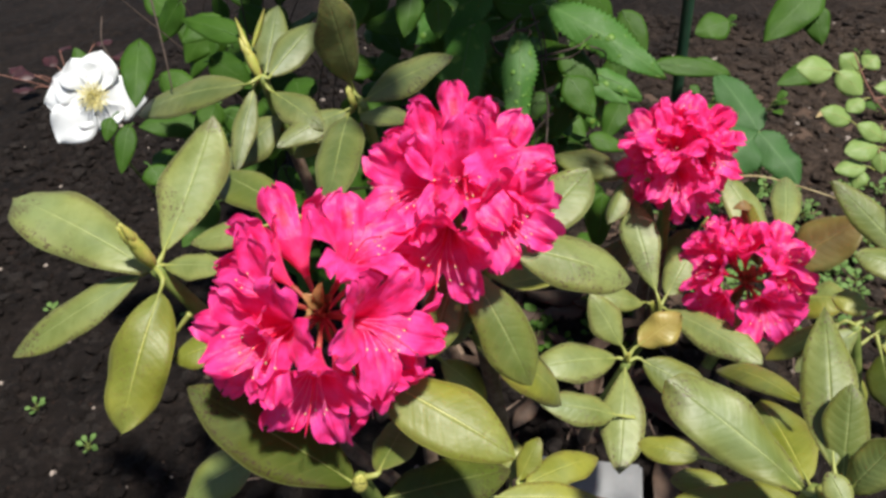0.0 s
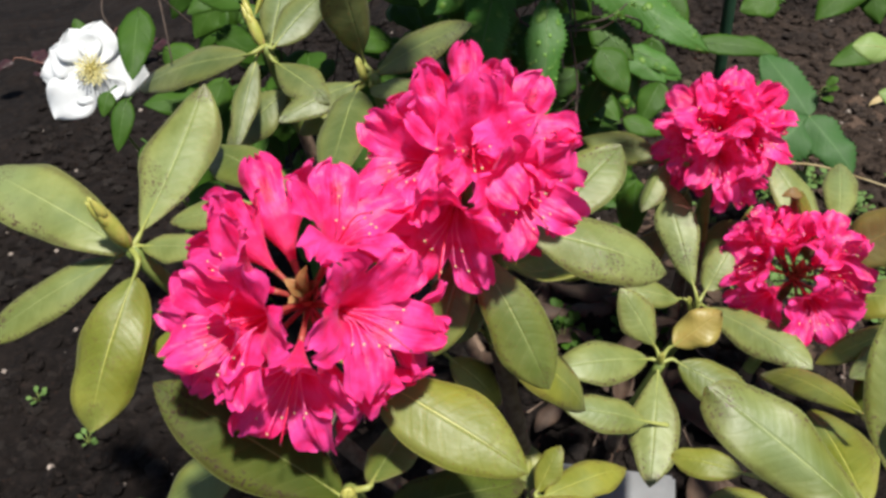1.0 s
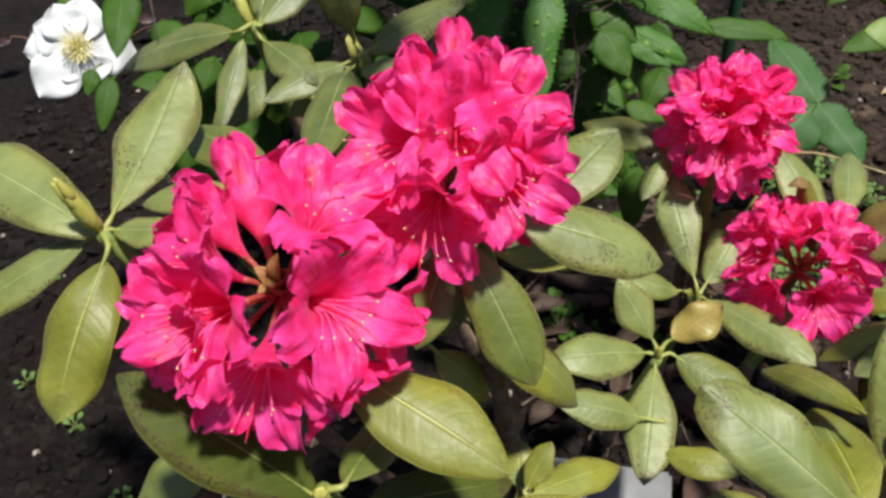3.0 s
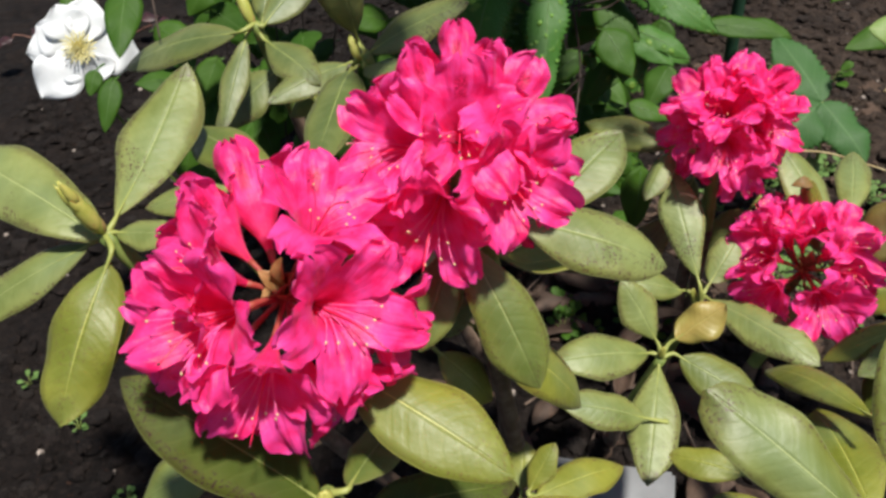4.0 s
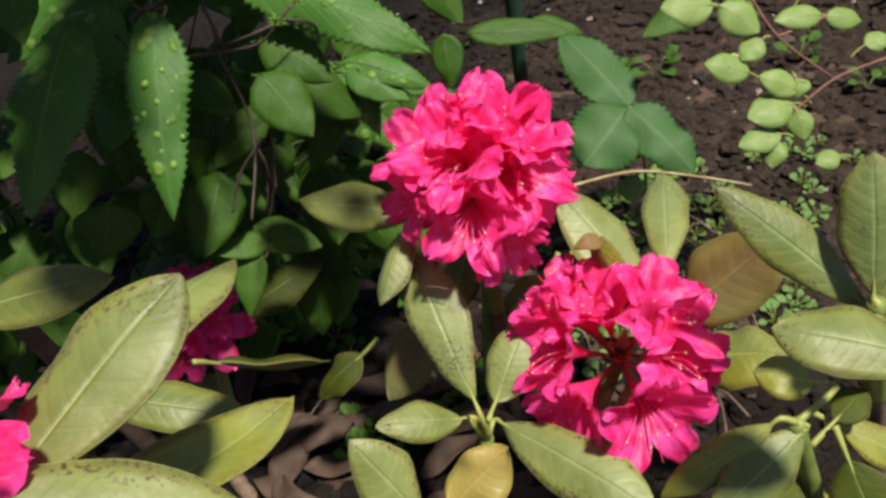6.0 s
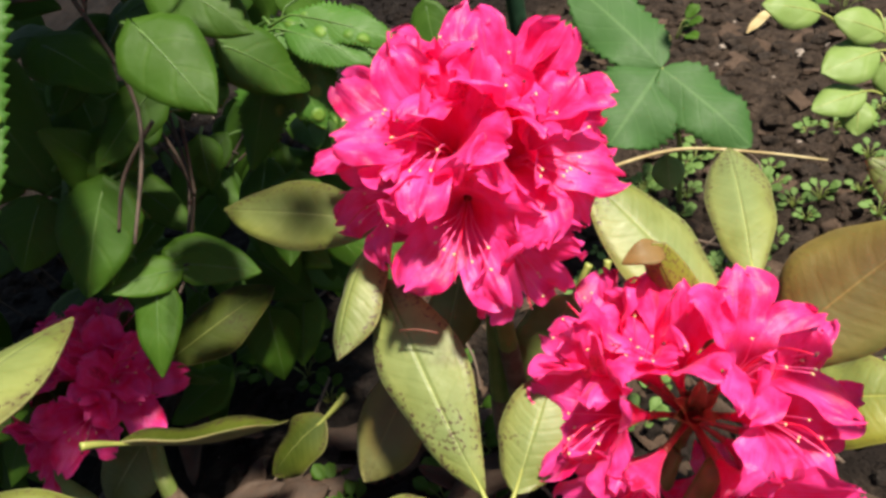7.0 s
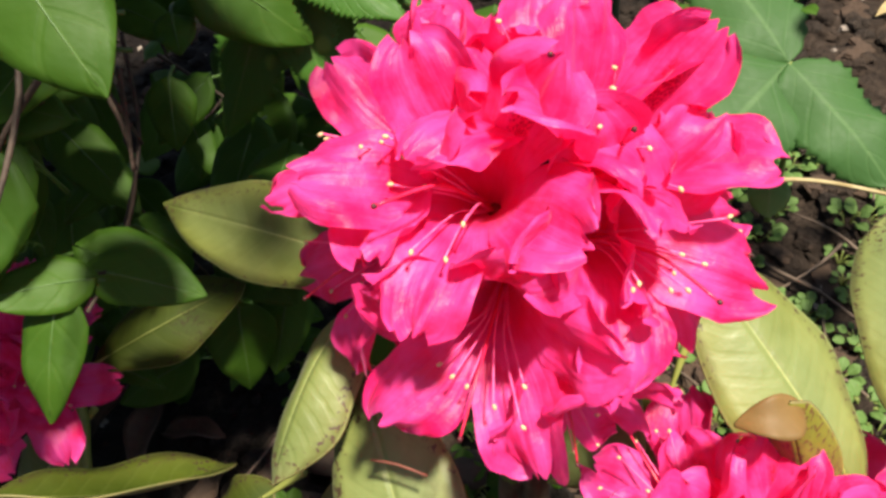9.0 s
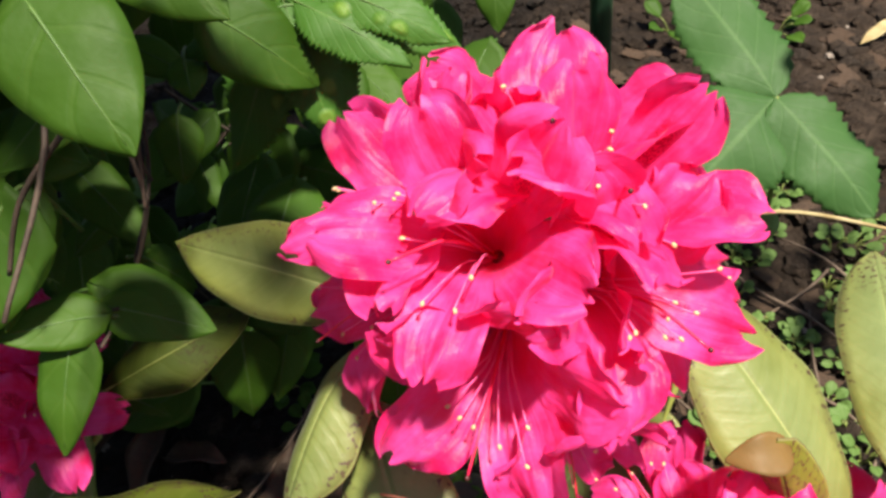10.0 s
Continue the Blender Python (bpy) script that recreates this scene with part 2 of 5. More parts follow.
BUD_BASE = plain_material("dry_bud_scale", rgb(0.30, 0.20, 0.07), rgb(0.42, 0.30, 0.11), 120.0, 0.6)
VINE = green_material("vine_leaf", rgb(0.023, 0.074, 0.005), rgb(0.066, 0.150, 0.012), rgb(0.12, 0.21, 0.04), 0.5, 0.0, 2.0, 0.32)
VINE_STEM = plain_material("vine_stem", rgb(0.036, 0.022, 0.016), rgb(0.078, 0.052, 0.038), 120.0, 0.75, 0.6)
VINE_STALK = plain_material("leaf_stalk", rgb(0.045, 0.11, 0.016), rgb(0.085, 0.16, 0.03), 120.0, 0.5)
SERR = green_material("serrated_leaf", rgb(0.031, 0.108, 0.012), rgb(0.068, 0.176, 0.024), rgb(0.14, 0.27, 0.06), 0.45, 2.2, 6.0, 0.25)
PALE_GALL = plain_material("leaf_blister", rgb(0.10, 0.22, 0.025), rgb(0.16, 0.29, 0.04), 160.0, 0.55, 0.2)
PALE = green_material("pale_leaf", rgb(0.16, 0.26, 0.06), rgb(0.26, 0.36, 0.11), rgb(0.42, 0.48, 0.22), 0.4, 0.0, 1.0)
LOBED = green_material("lobed_leaf", rgb(0.032, 0.098, 0.022), rgb(0.052, 0.132, 0.034), rgb(0.14, 0.26, 0.09), 0.5, 0.0, 4.0, 0.25)
FILAMENT = plain_material("pink_filament", rgb(0.90, 0.06, 0.28), rgb(0.94, 0.20, 0.46), 200.0, 0.4, 0.1)
ANTHER = plain_material("anther", rgb(0.55, 0.36, 0.17), rgb(0.72, 0.58, 0.36), 900.0, 0.7, 0.1)
STYLE = plain_material("red_style", rgb(0.72, 0.015, 0.07), rgb(0.82, 0.03, 0.12), 200.0, 0.35, 0.1)
STIGMA = plain_material("dark_stigma", rgb(0.05, 0.008, 0.01), rgb(0.09, 0.015, 0.02), 300.0, 0.4, 0.1)
BRACT = plain_material("bract", rgb(0.30, 0.15, 0.05), rgb(0.50, 0.30, 0.13), 150.0, 0.55, 0.3, 0.001, 0.2)
PEDICEL = plain_material("pedicel", rgb(0.28, 0.035, 0.035), rgb(0.30, 0.08, 0.045), 160.0, 0.5, 0.2)
WHITE = plain_material("white_petal", rgb(0.76, 0.78, 0.79), rgb(0.83, 0.85, 0.86), 60.0, 0.5, 0.3, 0.001, 0.3)
YELLOW = plain_material("yellow_stamen", rgb(0.70, 0.62, 0.24), rgb(0.80, 0.75, 0.42), 400.0, 0.7)
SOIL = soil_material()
CHIP = plain_material("bark_chip", rgb(0.045, 0.027, 0.018), rgb(0.16, 0.095, 0.06), 35.0, 0.9, 0.8, 0.003)
DRY = plain_material("dry_leaf", rgb(0.30, 0.22, 0.10), rgb(0.50, 0.42, 0.24), 60.0, 0.8, 0.5)
PEBBLE = plain_material("pebble", rgb(0.16, 0.13, 0.11), rgb(0.34, 0.28, 0.24), 160.0, 0.8)
WEED = green_material("weed_leaf", rgb(0.085, 0.17, 0.035), rgb(0.16, 0.27, 0.075), rgb(0.27, 0.38, 0.16), 0.5)
RED_LEAF = plain_material("dark_red_leaf", rgb(0.022, 0.006, 0.007), rgb(0.045, 0.010, 0.012), 60.0, 0.5)
DEAD = plain_material("dead_leaf", rgb(0.036, 0.020, 0.012), rgb(0.078, 0.046, 0.029), 50.0, 0.75, 0.5, 0.002)
NEEDLE = plain_material("red_brown_needle", rgb(0.12, 0.032, 0.020), rgb(0.17, 0.05, 0.03), 200.0, 0.6)
TWIG = plain_material("twig", rgb(0.07, 0.045, 0.032), rgb(0.17, 0.12, 0.09), 90.0, 0.85, 0.6)
STAKE = plain_material("green_plastic", rgb(0.012, 0.040, 0.022), rgb(0.020, 0.055, 0.030), 60.0, 0.4, 0.3)
SLAB = plain_material("grey_slab", rgb(0.19, 0.195, 0.20), rgb(0.27, 0.275, 0.28), 25.0, 0.75, 0.4)


# ---- mesh helpers ----
def finish(bm, name, mats, smooth=True):
    me = bpy.data.meshes.new(name)
    bm.to_mesh(me)
    bm.free()
    for mt in (mats if isinstance(mats, (list, tuple)) else [mats]):
        me.materials.append(mt)
    if smooth:
        me.shade_smooth()
    return me


def part(name, bm, material, parent, label="", smooth=True):
    """Links a bmesh as one mesh object under a thing or a part; world coordinates."""
    ob = new(name, bm if isinstance(bm, bpy.types.Mesh) else finish(bm, name, material, smooth))
    if parent is not None:
        ob.parent = parent
        ob.matrix_parent_inverse = Matrix.Translation(parent.matrix_basis.translation).inverted() if parent.type == "EMPTY" else Matrix.Identity(4)
    if label:
        tagged(ob, label)
    return ob


def thing(name, at, label, category, group="", kind=""):
    ob = new(name)
    ob.matrix_basis = Matrix.Translation(at)
    ob.empty_display_size = 0.02
    return tagged(ob, label, category, group, kind)


def tube(bm, pts, radii, sides=7, mat=0, smooth_steps=4):
    """A round stem along a smoothed line of points."""
    pts = [Vector(p) for p in pts]
    if isinstance(radii, (int, float)):
        radii = [radii] * len(pts)
    line, rad = [], []
    n = len(pts)
    for i in range(n - 1):
        p0, p1, p2, p3 = pts[max(i - 1, 0)], pts[i], pts[i + 1], pts[min(i + 2, n - 1)]
        for k in range(smooth_steps):
            t = k / smooth_steps
            line.append(0.5 * ((2 * p1) + (p2 - p0) * t + (2 * p0 - 5 * p1 + 4 * p2 - p3) * t * t + (3 * p1 - p0 - 3 * p2 + p3) * t ** 3))
            rad.append(radii[i] * (1 - t) + radii[i + 1] * t)
    line.append(pts[-1])
    rad.append(radii[-1])
    ref, rings = Vector((0.31, 0.17, 0.93)), []
    for i, p in enumerate(line):
        d = (line[min(i + 1, len(line) - 1)] - line[max(i - 1, 0)]).normalized()
        a = d.cross(ref).normalized()
        b = d.cross(a)
        rings.append([bm.verts.new(p + rad[i] * (a * math.cos(q) + b * math.sin(q))) for q in (2 * math.pi * j / sides for j in range(sides))])
    for r0, r1 in zip(rings, rings[1:]):
        for j in range(sides):
            f = bm.faces.new((r0[j], r0[(j + 1) % sides], r1[(j + 1) % sides], r1[j]))
            f.material_index = mat
    for ring in (rings[0][::-1], rings[-1]):
        bm.faces.new(ring).material_index = mat
    return line


def blob(bm, centre, axis, length, width, mat=0, rings=5, sides=8, point=0.0):
    """An egg-shaped body along an axis; point > 0 sharpens its end."""
    c, d = Vector(centre), Vector(axis).normalized()
    a = d.orthogonal().normalized()
    b = d.cross(a)
    prev = [bm.verts.new(c)]
    for i in range(1, rings + 1):
        s = i / (rings + 1)
        r = 0.5 * width * math.sin(math.pi * s ** (1 - 0.35 * point)) ** (0.6 + point * 0.5)
        p = c + d * length * s
        ring = [bm.verts.new(p + r * (a * math.cos(q) + b * math.sin(q))) for q in (2 * math.pi * j / sides for j in range(sides))]
        for j in range(sides):
            k = (j + 1) % sides
            f = bm.faces.new((prev[0], ring[k], ring[j])) if len(prev) == 1 else bm.faces.new((prev[j], prev[k], ring[k], ring[j]))
            f.material_index = mat
        prev = ring
    end = bm.verts.new(c + d * length)
    for j in range(sides):
        bm.faces.new((prev[j], prev[(j + 1) % sides], end)).material_index = mat


def frame_of(base, tip, normal):
    b, t = Vector(base), Vector(tip)
    y = (t - b).normalized()
    z = Vector(normal)
    z = (z - y * z.dot(y)).normalized()
    x = y.cross(z)
    return b, x, y, z, (t - b).length


def blade(bm, base, tip, width, normal, arch=0.06, cup=-0.12, wave=0.03, fat=0.5, sharp=0.8, nu=16, nv=8, thick=0.0007,
          teeth=0, heart=0.0, seed=0.0, cut=0.0):
    """A leaf blade with thickness: top of material 0, underside of material 1. Returns its midline."""
    b, x, y, z, L = frame_of(base, tip, normal)
    uvl = bm.loops.layers.uv.get("grain") or bm.loops.layers.uv.new("grain")
    shift = math.log(0.5) / math.log(fat)
    top, low, uvs, mid = [], [], {}, []
    for i in range(nu + 1):
        s = i / nu
        e = s ** shift
        half = 0.5 * width * math.sin(math.pi * e) ** sharp if 0 < s < 1 else 0.0
        if heart:
            half = 0.5 * width * min(1.0, (s * 4.5) ** 0.5) * max(0.0, 1 - s ** 2.2) ** 0.85 if s > 0 else 0.0
        half = max(half, 0.0004)
        arc = arch * L * (4 * s * (1 - s)) + 0.015 * L * noise.noise((s * 2.2, seed, 4.0))
        rt, rl = [], []
        for j in range(nv + 1):
            v = 2 * j / nv - 1
            w = half * (1 + cut * noise.noise((s * 3.2, seed * 3.1 + (9.0 if v > 0 else 0.0), 0.0)))
            if teeth and abs(v) > 0.9:
                w *= 1.0 - (0.20 if teeth > 20 else 0.18) * ((s * teeth) % 1.0)
            h = arc + cup * abs(v) ** 1.5 * half * 2 + abs(v) ** 1.3 * wave * width * math.sin(s * 11 + seed * 5 + (1.7 if v > 0 else 0)) \
                + 0.05 * width * abs(v) * noise.noise((s * 4, v * 1.5, seed))
            sy = s * L - (heart * L * 0.22 * abs(v) ** 1.5 * max(0.0, 1 - s * 3.0) if heart else 0.0)
            p = b + y * sy + x * (v * w) + z * h
            vt, vl = bm.verts.new(p), bm.verts.new(p - z * thick)
            uvs[vt] = uvs[vl] = (0.5 + v / 2, s)
            rt.append(vt)
            rl.append(vl)
            if j == nv // 2:
                mid.append(p)
        top.append(rt)
        low.append(rl)
    faces = []
    for i in range(nu):
        for j in range(nv):
            faces.append((bm.faces.new((top[i][j], top[i][j + 1], top[i + 1][j + 1], top[i + 1][j])), 0))
            faces.append((bm.faces.new((low[i][j], low[i + 1][j], low[i + 1][j + 1], low[i][j + 1])), 1))
        for j in (0, nv):
            q = (top[i][j], top[i + 1][j], low[i + 1][j], low[i][j])
            faces.append((bm.faces.new(q if j == 0 else q[::-1]), 1))
    for f, mi in faces:
        f.material_index = mi
        for l in f.loops:
            l[uvl].uv = uvs[l.vert]
    return mid


# ---- ground ----
def soft_steps(lo, hi, fine, far):
    """Coordinates that are close together from lo to hi and spread towards +-far."""
    c = list(np.arange(lo, hi + 1e-6, fine))
    step, a = fine, hi
    right = []
    while a < far:
        step *= 1.35
        a += step
        right.append(a)
    step, a = fine, lo
    left = []
    while a > -far:
        step *= 1.35
        a -= step
        left.append(a)
    return left[::-1] + c + right


def ground_height(x, y):
    near = max(0.0, 1 - max(abs(x) - 1.5, abs(y - 0.8) - 1.5, 0.0))
    h = 0.02 * noise.noise((x * 2.3, y * 2.3, 0.0)) + 0.010 * noise.noise((x * 9, y * 9, 1.0))
    h += near * (0.012 * (0.5 - abs(noise.noise((x * 22, y * 22, 2.0)))) + 0.007 * (0.5 - abs(noise.noise((x * 55, y * 55, 3.0)))))
    return h - 0.005


xs, ys = soft_steps(-0.95, 1.15, 0.009, 60.0), soft_steps(0.2, 1.75, 0.009, 60.0)
gv = [(x, y, ground_height(x, y)) for y in ys for x in xs]
gw = len(xs)
gf = [(j * gw + i, j * gw + i + 1, (j + 1) * gw + i + 1, (j + 1) * gw + i) for j in range(len(ys) - 1) for i in range(gw - 1)]
gme = bpy.data.meshes.new("ground")
gme.from_pydata(gv, [], gf)
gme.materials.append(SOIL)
gme.shade_smooth()
tagged(new("ground", gme), "dark crumbly garden soil with clods and bark mulch", "soil", kind="structure")

rng = random.Random(7)


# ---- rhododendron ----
# darker copy of the olive leaf, with shade put into its colour
LEAF_SHADED = leaf_material("shaded_olive_leaf", rgb(0.038, 0.056, 0.003), rgb(0.066, 0.090, 0.007), rgb(0.20, 0.22, 0.06), rgb(0.040, 0.020, 0.012), 0.62, 1.6, 0.4)
LEAF_SHADED.node_tree.nodes["Principled BSDF"].inputs["Specular IOR Level"].default_value = 0.22
LEAF_SHADED.node_tree.nodes["Principled BSDF"].inputs["Sheen Weight"].default_value = 0.0
STYLES = {"s": (LEAF_SHADED, UNDER), "g": (LEAF, UNDER), "d": (LEAF_D, UNDER), "y": (LEAF_Y, UNDER), "o": (LEAF_O, UNDER_B), "b": (LEAF_B, UNDER_B)}
NODES = {}


def shoot(node, foot, label):
    """A branch that rises from the soil to a rosette of leaves."""
    n = Vector(node)
    f = Vector((foot[0], foot[1], ground_height(*foot) - 0.01))
    ob = thing("rhododendron_shoot", f, label, "rhododendron", "rhododendron shoots")
    bm = bmesh.new()
    mid = f.lerp(n, 0.5) + Vector((rng.uniform(-0.015, 0.015), rng.uniform(-0.01, 0.02), -0.02))
    up = (n - mid).normalized()
    tube(bm, [f, mid, n - up * 0.05, n], [0.007, 0.0064, 0.0054, 0.0042], 8)
    for face in bm.faces:
        face.material_index = 1 if (face.calc_center_median() - n).length < 0.10 else 0
    part("stem", bm, [BARK, STEM_G], ob)
    NODES[ob.name] = n
    return ob


def leaf(sh, base, tip, width, normal, arch=0.06, style="g", fat=0.5, cup=-0.12, wave=0.03, cut=0.22, sharp=0.72):
    seed = rng.uniform(0, 50)
    bm = bmesh.new()
    mid = blade(bm, base, tip, width, normal, arch, cup, wave * 0.9, fat, sharp + rng.uniform(-0.09, 0.05), 22, 8, 0.0007, 0, 0, seed, cut)
    ob = part("leaf", bm, list(STYLES[style]), sh)
    node, b = NODES[sh.name], Vector(base)
    bm = bmesh.new()
    d = (Vector(tip) - b).normalized()
    gap = (node - b).length
    start = node if gap < 0.032 else b - d * 0.018
    zz = Vector(normal) * -0.0004
    line = [start, b - d * min(0.010, gap * 0.4), mid[1] + zz * 0.5, mid[6] + zz, mid[11] + zz, mid[16] + zz, mid[21] + zz]
    tube(bm, line, [0.0021, 0.0017, 0.0008, 0.0003, 0.0002, 0.0001, 0.0001], 6, 0, 3)
    part("midrib", bm, RIB, ob)
    return ob


def rolled_tip(lf, base, tip, width, normal):
    """The brown end of a leaf that has rolled over."""
    bm = bmesh.new()
    blade(bm, base, tip, width, normal, 0.24, 0.10, 0.03, 0.40, 0.7, 16, 8, 0.0008)
    part("rolled_tip", bm, [UNDER_B, UNDER_B], lf, "orange-brown rolled leaf tip")


def bud(sh, base, tip, radius):
    """A pointed bud of overlapping scales."""
    b, t = Vector(base), Vector(tip)
    d = t - b
    bm = bmesh.new()
    a = d.orthogonal().normalized()
    c = d.normalized().cross(a)
    blob(bm, b, d, d.length, radius * 1.5, 0, 7, 10, 0.8)
    core = part("bud", bm, BUD, sh)
    for i in range(11):
        ang, s = i * 2.4, 0.02 + 0.055 * i
        o = (a * math.cos(ang) + c * math.sin(ang))
        bm = bmesh.new()
        blob(bm, b + d * s + o * radius * 0.18, d.normalized() + o * 0.05, d.length * 0.45, radius * 0.95, 0, 5, 7, 1.0)
        part("bud_scale", bm, BUD_BASE if i < 5 else BUD, core)


def bud_leaf(sh, base, tip, width):
    """A young leaf still rolled up as it leaves the bud."""
    bm = bmesh.new()
    d = Vector(tip) - Vector(base)
    blade(bm, base, tip, width, d.cross(Vector((1, 0.2, 0))), 0.05, 0.9, 0.0, 0.45, 0.7, 10, 6, 0.0008)
    part("young_leaf", bm, [BUD, BUD], sh, "rolled young leaf")


def corolla(seed, spread):
    """A funnel of five petals fused below, with free crinkled lobes; base at the origin, mouth towards +z."""
    bm = bmesh.new()
    uvl = bm.loops.layers.uv.new("grain")
    r = random.Random(seed)
    nu, nv, split = 30, 20, 7
    z_up = Vector((0, 0, 1))
    for lobe in range(5):
        th = 2 * math.pi * lobe / 5
        er, et = Vector((math.cos(th), math.sin(th), 0)), Vector((-math.sin(th), math.cos(th), 0))
        first = 1.12 - spread + r.uniform(-0.10, 0.10)          # rise of the lobe where it leaves the tube
        curl = 0.42 + r.uniform(-0.20, 0.30)                    # how far it bends outwards
        ph, twist = r.uniform(0, 6.3), r.uniform(-0.25, 0.25)
        reach, wide = r.uniform(0.94, 1.10), r.uniform(0.92, 1.10)
        if lobe in (2, 3):                                      # the two lower lobes hang and bend back
            first, curl, reach, wide = first - 0.10, curl + 0.28, reach * 1.08, wide * 0.94
        if lobe == 0:                                           # the spotted upper lobe stands up
            first, wide = first + 0.14, wide * 1.04
        fold = r.uniform(-0.30, 0.55)
        rows, rc, zc = [], 0.0112, 0.023
        for i in range(nu + 1):
            row = []
            s = max(0.0, (i - split) / (nu - split))
            ang = first - curl * s ** 1.3 - 0.6 * max(0.0, s - 0.75)
            if i > split:
                ln = 0.0320 * reach / (nu - split)
                rc += ln * math.cos(ang)
                zc += ln * math.sin(ang)
            for j in range(nv + 1):
                v = 2 * j / nv - 1
                if i <= split:
                    q = i / split
                    rad = 0.0020 + 0.0092 * q ** 1.5
                    an = th + v * math.pi / 5
                    p = Vector((rad * math.cos(an), rad * math.sin(an), 0.023 * q))
                else:
                    full = 0.0136 * wide
                    if s > 0.55:
                        full *= max(0.0, 1 - ((s - 0.55) / 0.47) ** 2.4) ** 0.5
                    half = max(min(full, 0.64 * rc), 0.0022)
                    blend = min(1.0, s * 1.6)
                    free = min(1.0, max(0.0, s - 0.25) / 0.45)
                    nrm_ = er * -math.sin(ang) + z_up * math.cos(ang)
                    out = er * math.cos(ang) + z_up * math.sin(ang)
                    inward = (1 - math.cos(v * math.pi / 5)) * rc * (1 - free)
                    lip = abs(v) ** 3 + s ** 5
                    ruffle = abs(v) ** 1.6 * 0.0030 * free * math.sin(s * 9.0 + ph + v * 2.6) \
                        + s ** 2 * 0.0022 * math.sin(v * 5.5 + ph * 1.7) + fold * 0.010 * free * half / 0.0136 * v * v + twist * v * half * free * s
                    ruffle += 0.0013 * blend * noise.noise((v * 4.2, s * 2.4, seed + lobe * 3.7)) \
                        + 0.0011 * blend * lip * noise.noise((v * 11.0, s * 9.0, seed * 1.7 + lobe)) - 0.0006 * blend * math.exp(-(v * 7) ** 2)
                    p = er * (rc - inward) + et * (v * half * (1 + 0.05 * blend * noise.noise((s * 7.0, seed + (5.0 if v > 0 else 0.0), lobe)))) + z_up * zc + nrm_ * ruffle
                    p += out * (0.0014 * math.sin(v * 9.0 + ph) * s ** 2 - 0.0022 * s ** 3 * (1 - abs(v)) ** 2 * (0.3 + (lobe % 2))
                                + 0.0012 * s ** 3 * noise.noise((v * 8.0, seed * 2.3, lobe)))
                row.append((bm.verts.new(p), (lobe + 0.5 + 0.499 * v, i / nu)))
            rows.append(row)
        for i in range(nu):
            for j in range(nv):
                q = (rows[i][j], rows[i][j + 1], rows[i + 1][j + 1], rows[i + 1][j])
                f = bm.faces.new([k[0] for k in q])
                for l, k in zip(f.loops, q):
                    l[uvl].uv = k[1]
    bmesh.ops.remove_doubles(bm, verts=bm.verts, dist=0.00002)
    return finish(bm, "corolla", PETAL)


def stamen_mesh(seed, long):
    r = random.Random(seed)
    bm = bmesh.new()
    end = Vector((r.uniform(0.005, 0.011), r.uniform(-0.003, 0.003), long))
    mid = Vector((0.0, 0.0, long * 0.55))
    tube(bm, [(0, 0, 0), mid * 0.5, mid, end], [0.00042, 0.00038, 0.00032, 0.00026], 5, 0, 3)
    blob(bm, end - Vector((0.0006, 0, 0.0005)), Vector((1, r.uniform(-0.5, 0.5), 0.5)), 0.0019, 0.0012, 1, 4, 6)
    return finish(bm, "stamen", [FILAMENT, ANTHER])


def pistil_mesh():
    bm = bmesh.new()
    end = Vector((0.012, 0.0, 0.051))
    tube(bm, [(0, 0, 0), (0, 0, 0.024), (0.002, 0, 0.038), end], [0.0005, 0.0005, 0.00045, 0.0004], 6, 0, 4)
    blob(bm, end - Vector((0.0002, 0, 0.0004)), (0.6, 0, 1), 0.0018, 0.0015, 1, 4, 7)
    return finish(bm, "pistil", [STYLE, STIGMA])


COROLLAS = [corolla(11 + i, s) for i, s in enumerate((0.16, 0.30, 0.10, 0.24, 0.02, 0.36, 0.05, 0.20))]
STAMENS = [stamen_mesh(31 + i, l) for i, l in enumerate((0.033, 0.037, 0.041, 0.046))]
PISTIL = pistil_mesh()
TRUSS = {}


def truss(centre, axis, foot, label):
    """The woody stalk of a flower truss; florets are added round its centre."""
    c = Vector(centre)
    f = Vector(foot)
    ob = thing("rhododendron_flower_truss", c, label, "flower", "flower trusses")
    bm = bmesh.new()
    low = Vector((f.x, f.y + 0.02, ground_height(f.x, f.y + 0.02) - 0.01))
    tube(bm, [low, f, c - Vector(axis) * 0.03, c - Vector(axis) * 0.004], [0.006, 0.0052, 0.0042, 0.0036], 8)
    for face in bm.faces:
        face.material_index = 1 if face.calc_center_median().z > f.z else 0
    part("stalk", bm, [BARK, STEM_G], ob)
    ax = Vector(axis).normalized()
    side = ax.orthogonal().normalized()
    for i in range(9):                                          # dry bud scales left round the rachis
        q = side.copy()
        q.rotate(Matrix.Rotation(i * 2.4, 3, ax))
        bm = bmesh.new()
        b = c - ax * 0.004 + q * 0.003 + ax * 0.0014 * i
        blade(bm, b, b + q * 0.006 + ax * (0.013 + 0.001 * (i % 3)), 0.0075, q * -1 + ax * 0.4, 0.10, 0.4, 0.05, 0.5, 0.6, 8, 6, 0.0004, 0, 0, i)
        part("bract", bm, [BRACT, BRACT], ob, "tan dry bud scale")
    TRUSS[ob.name] = (c, Vector(axis))
    return ob


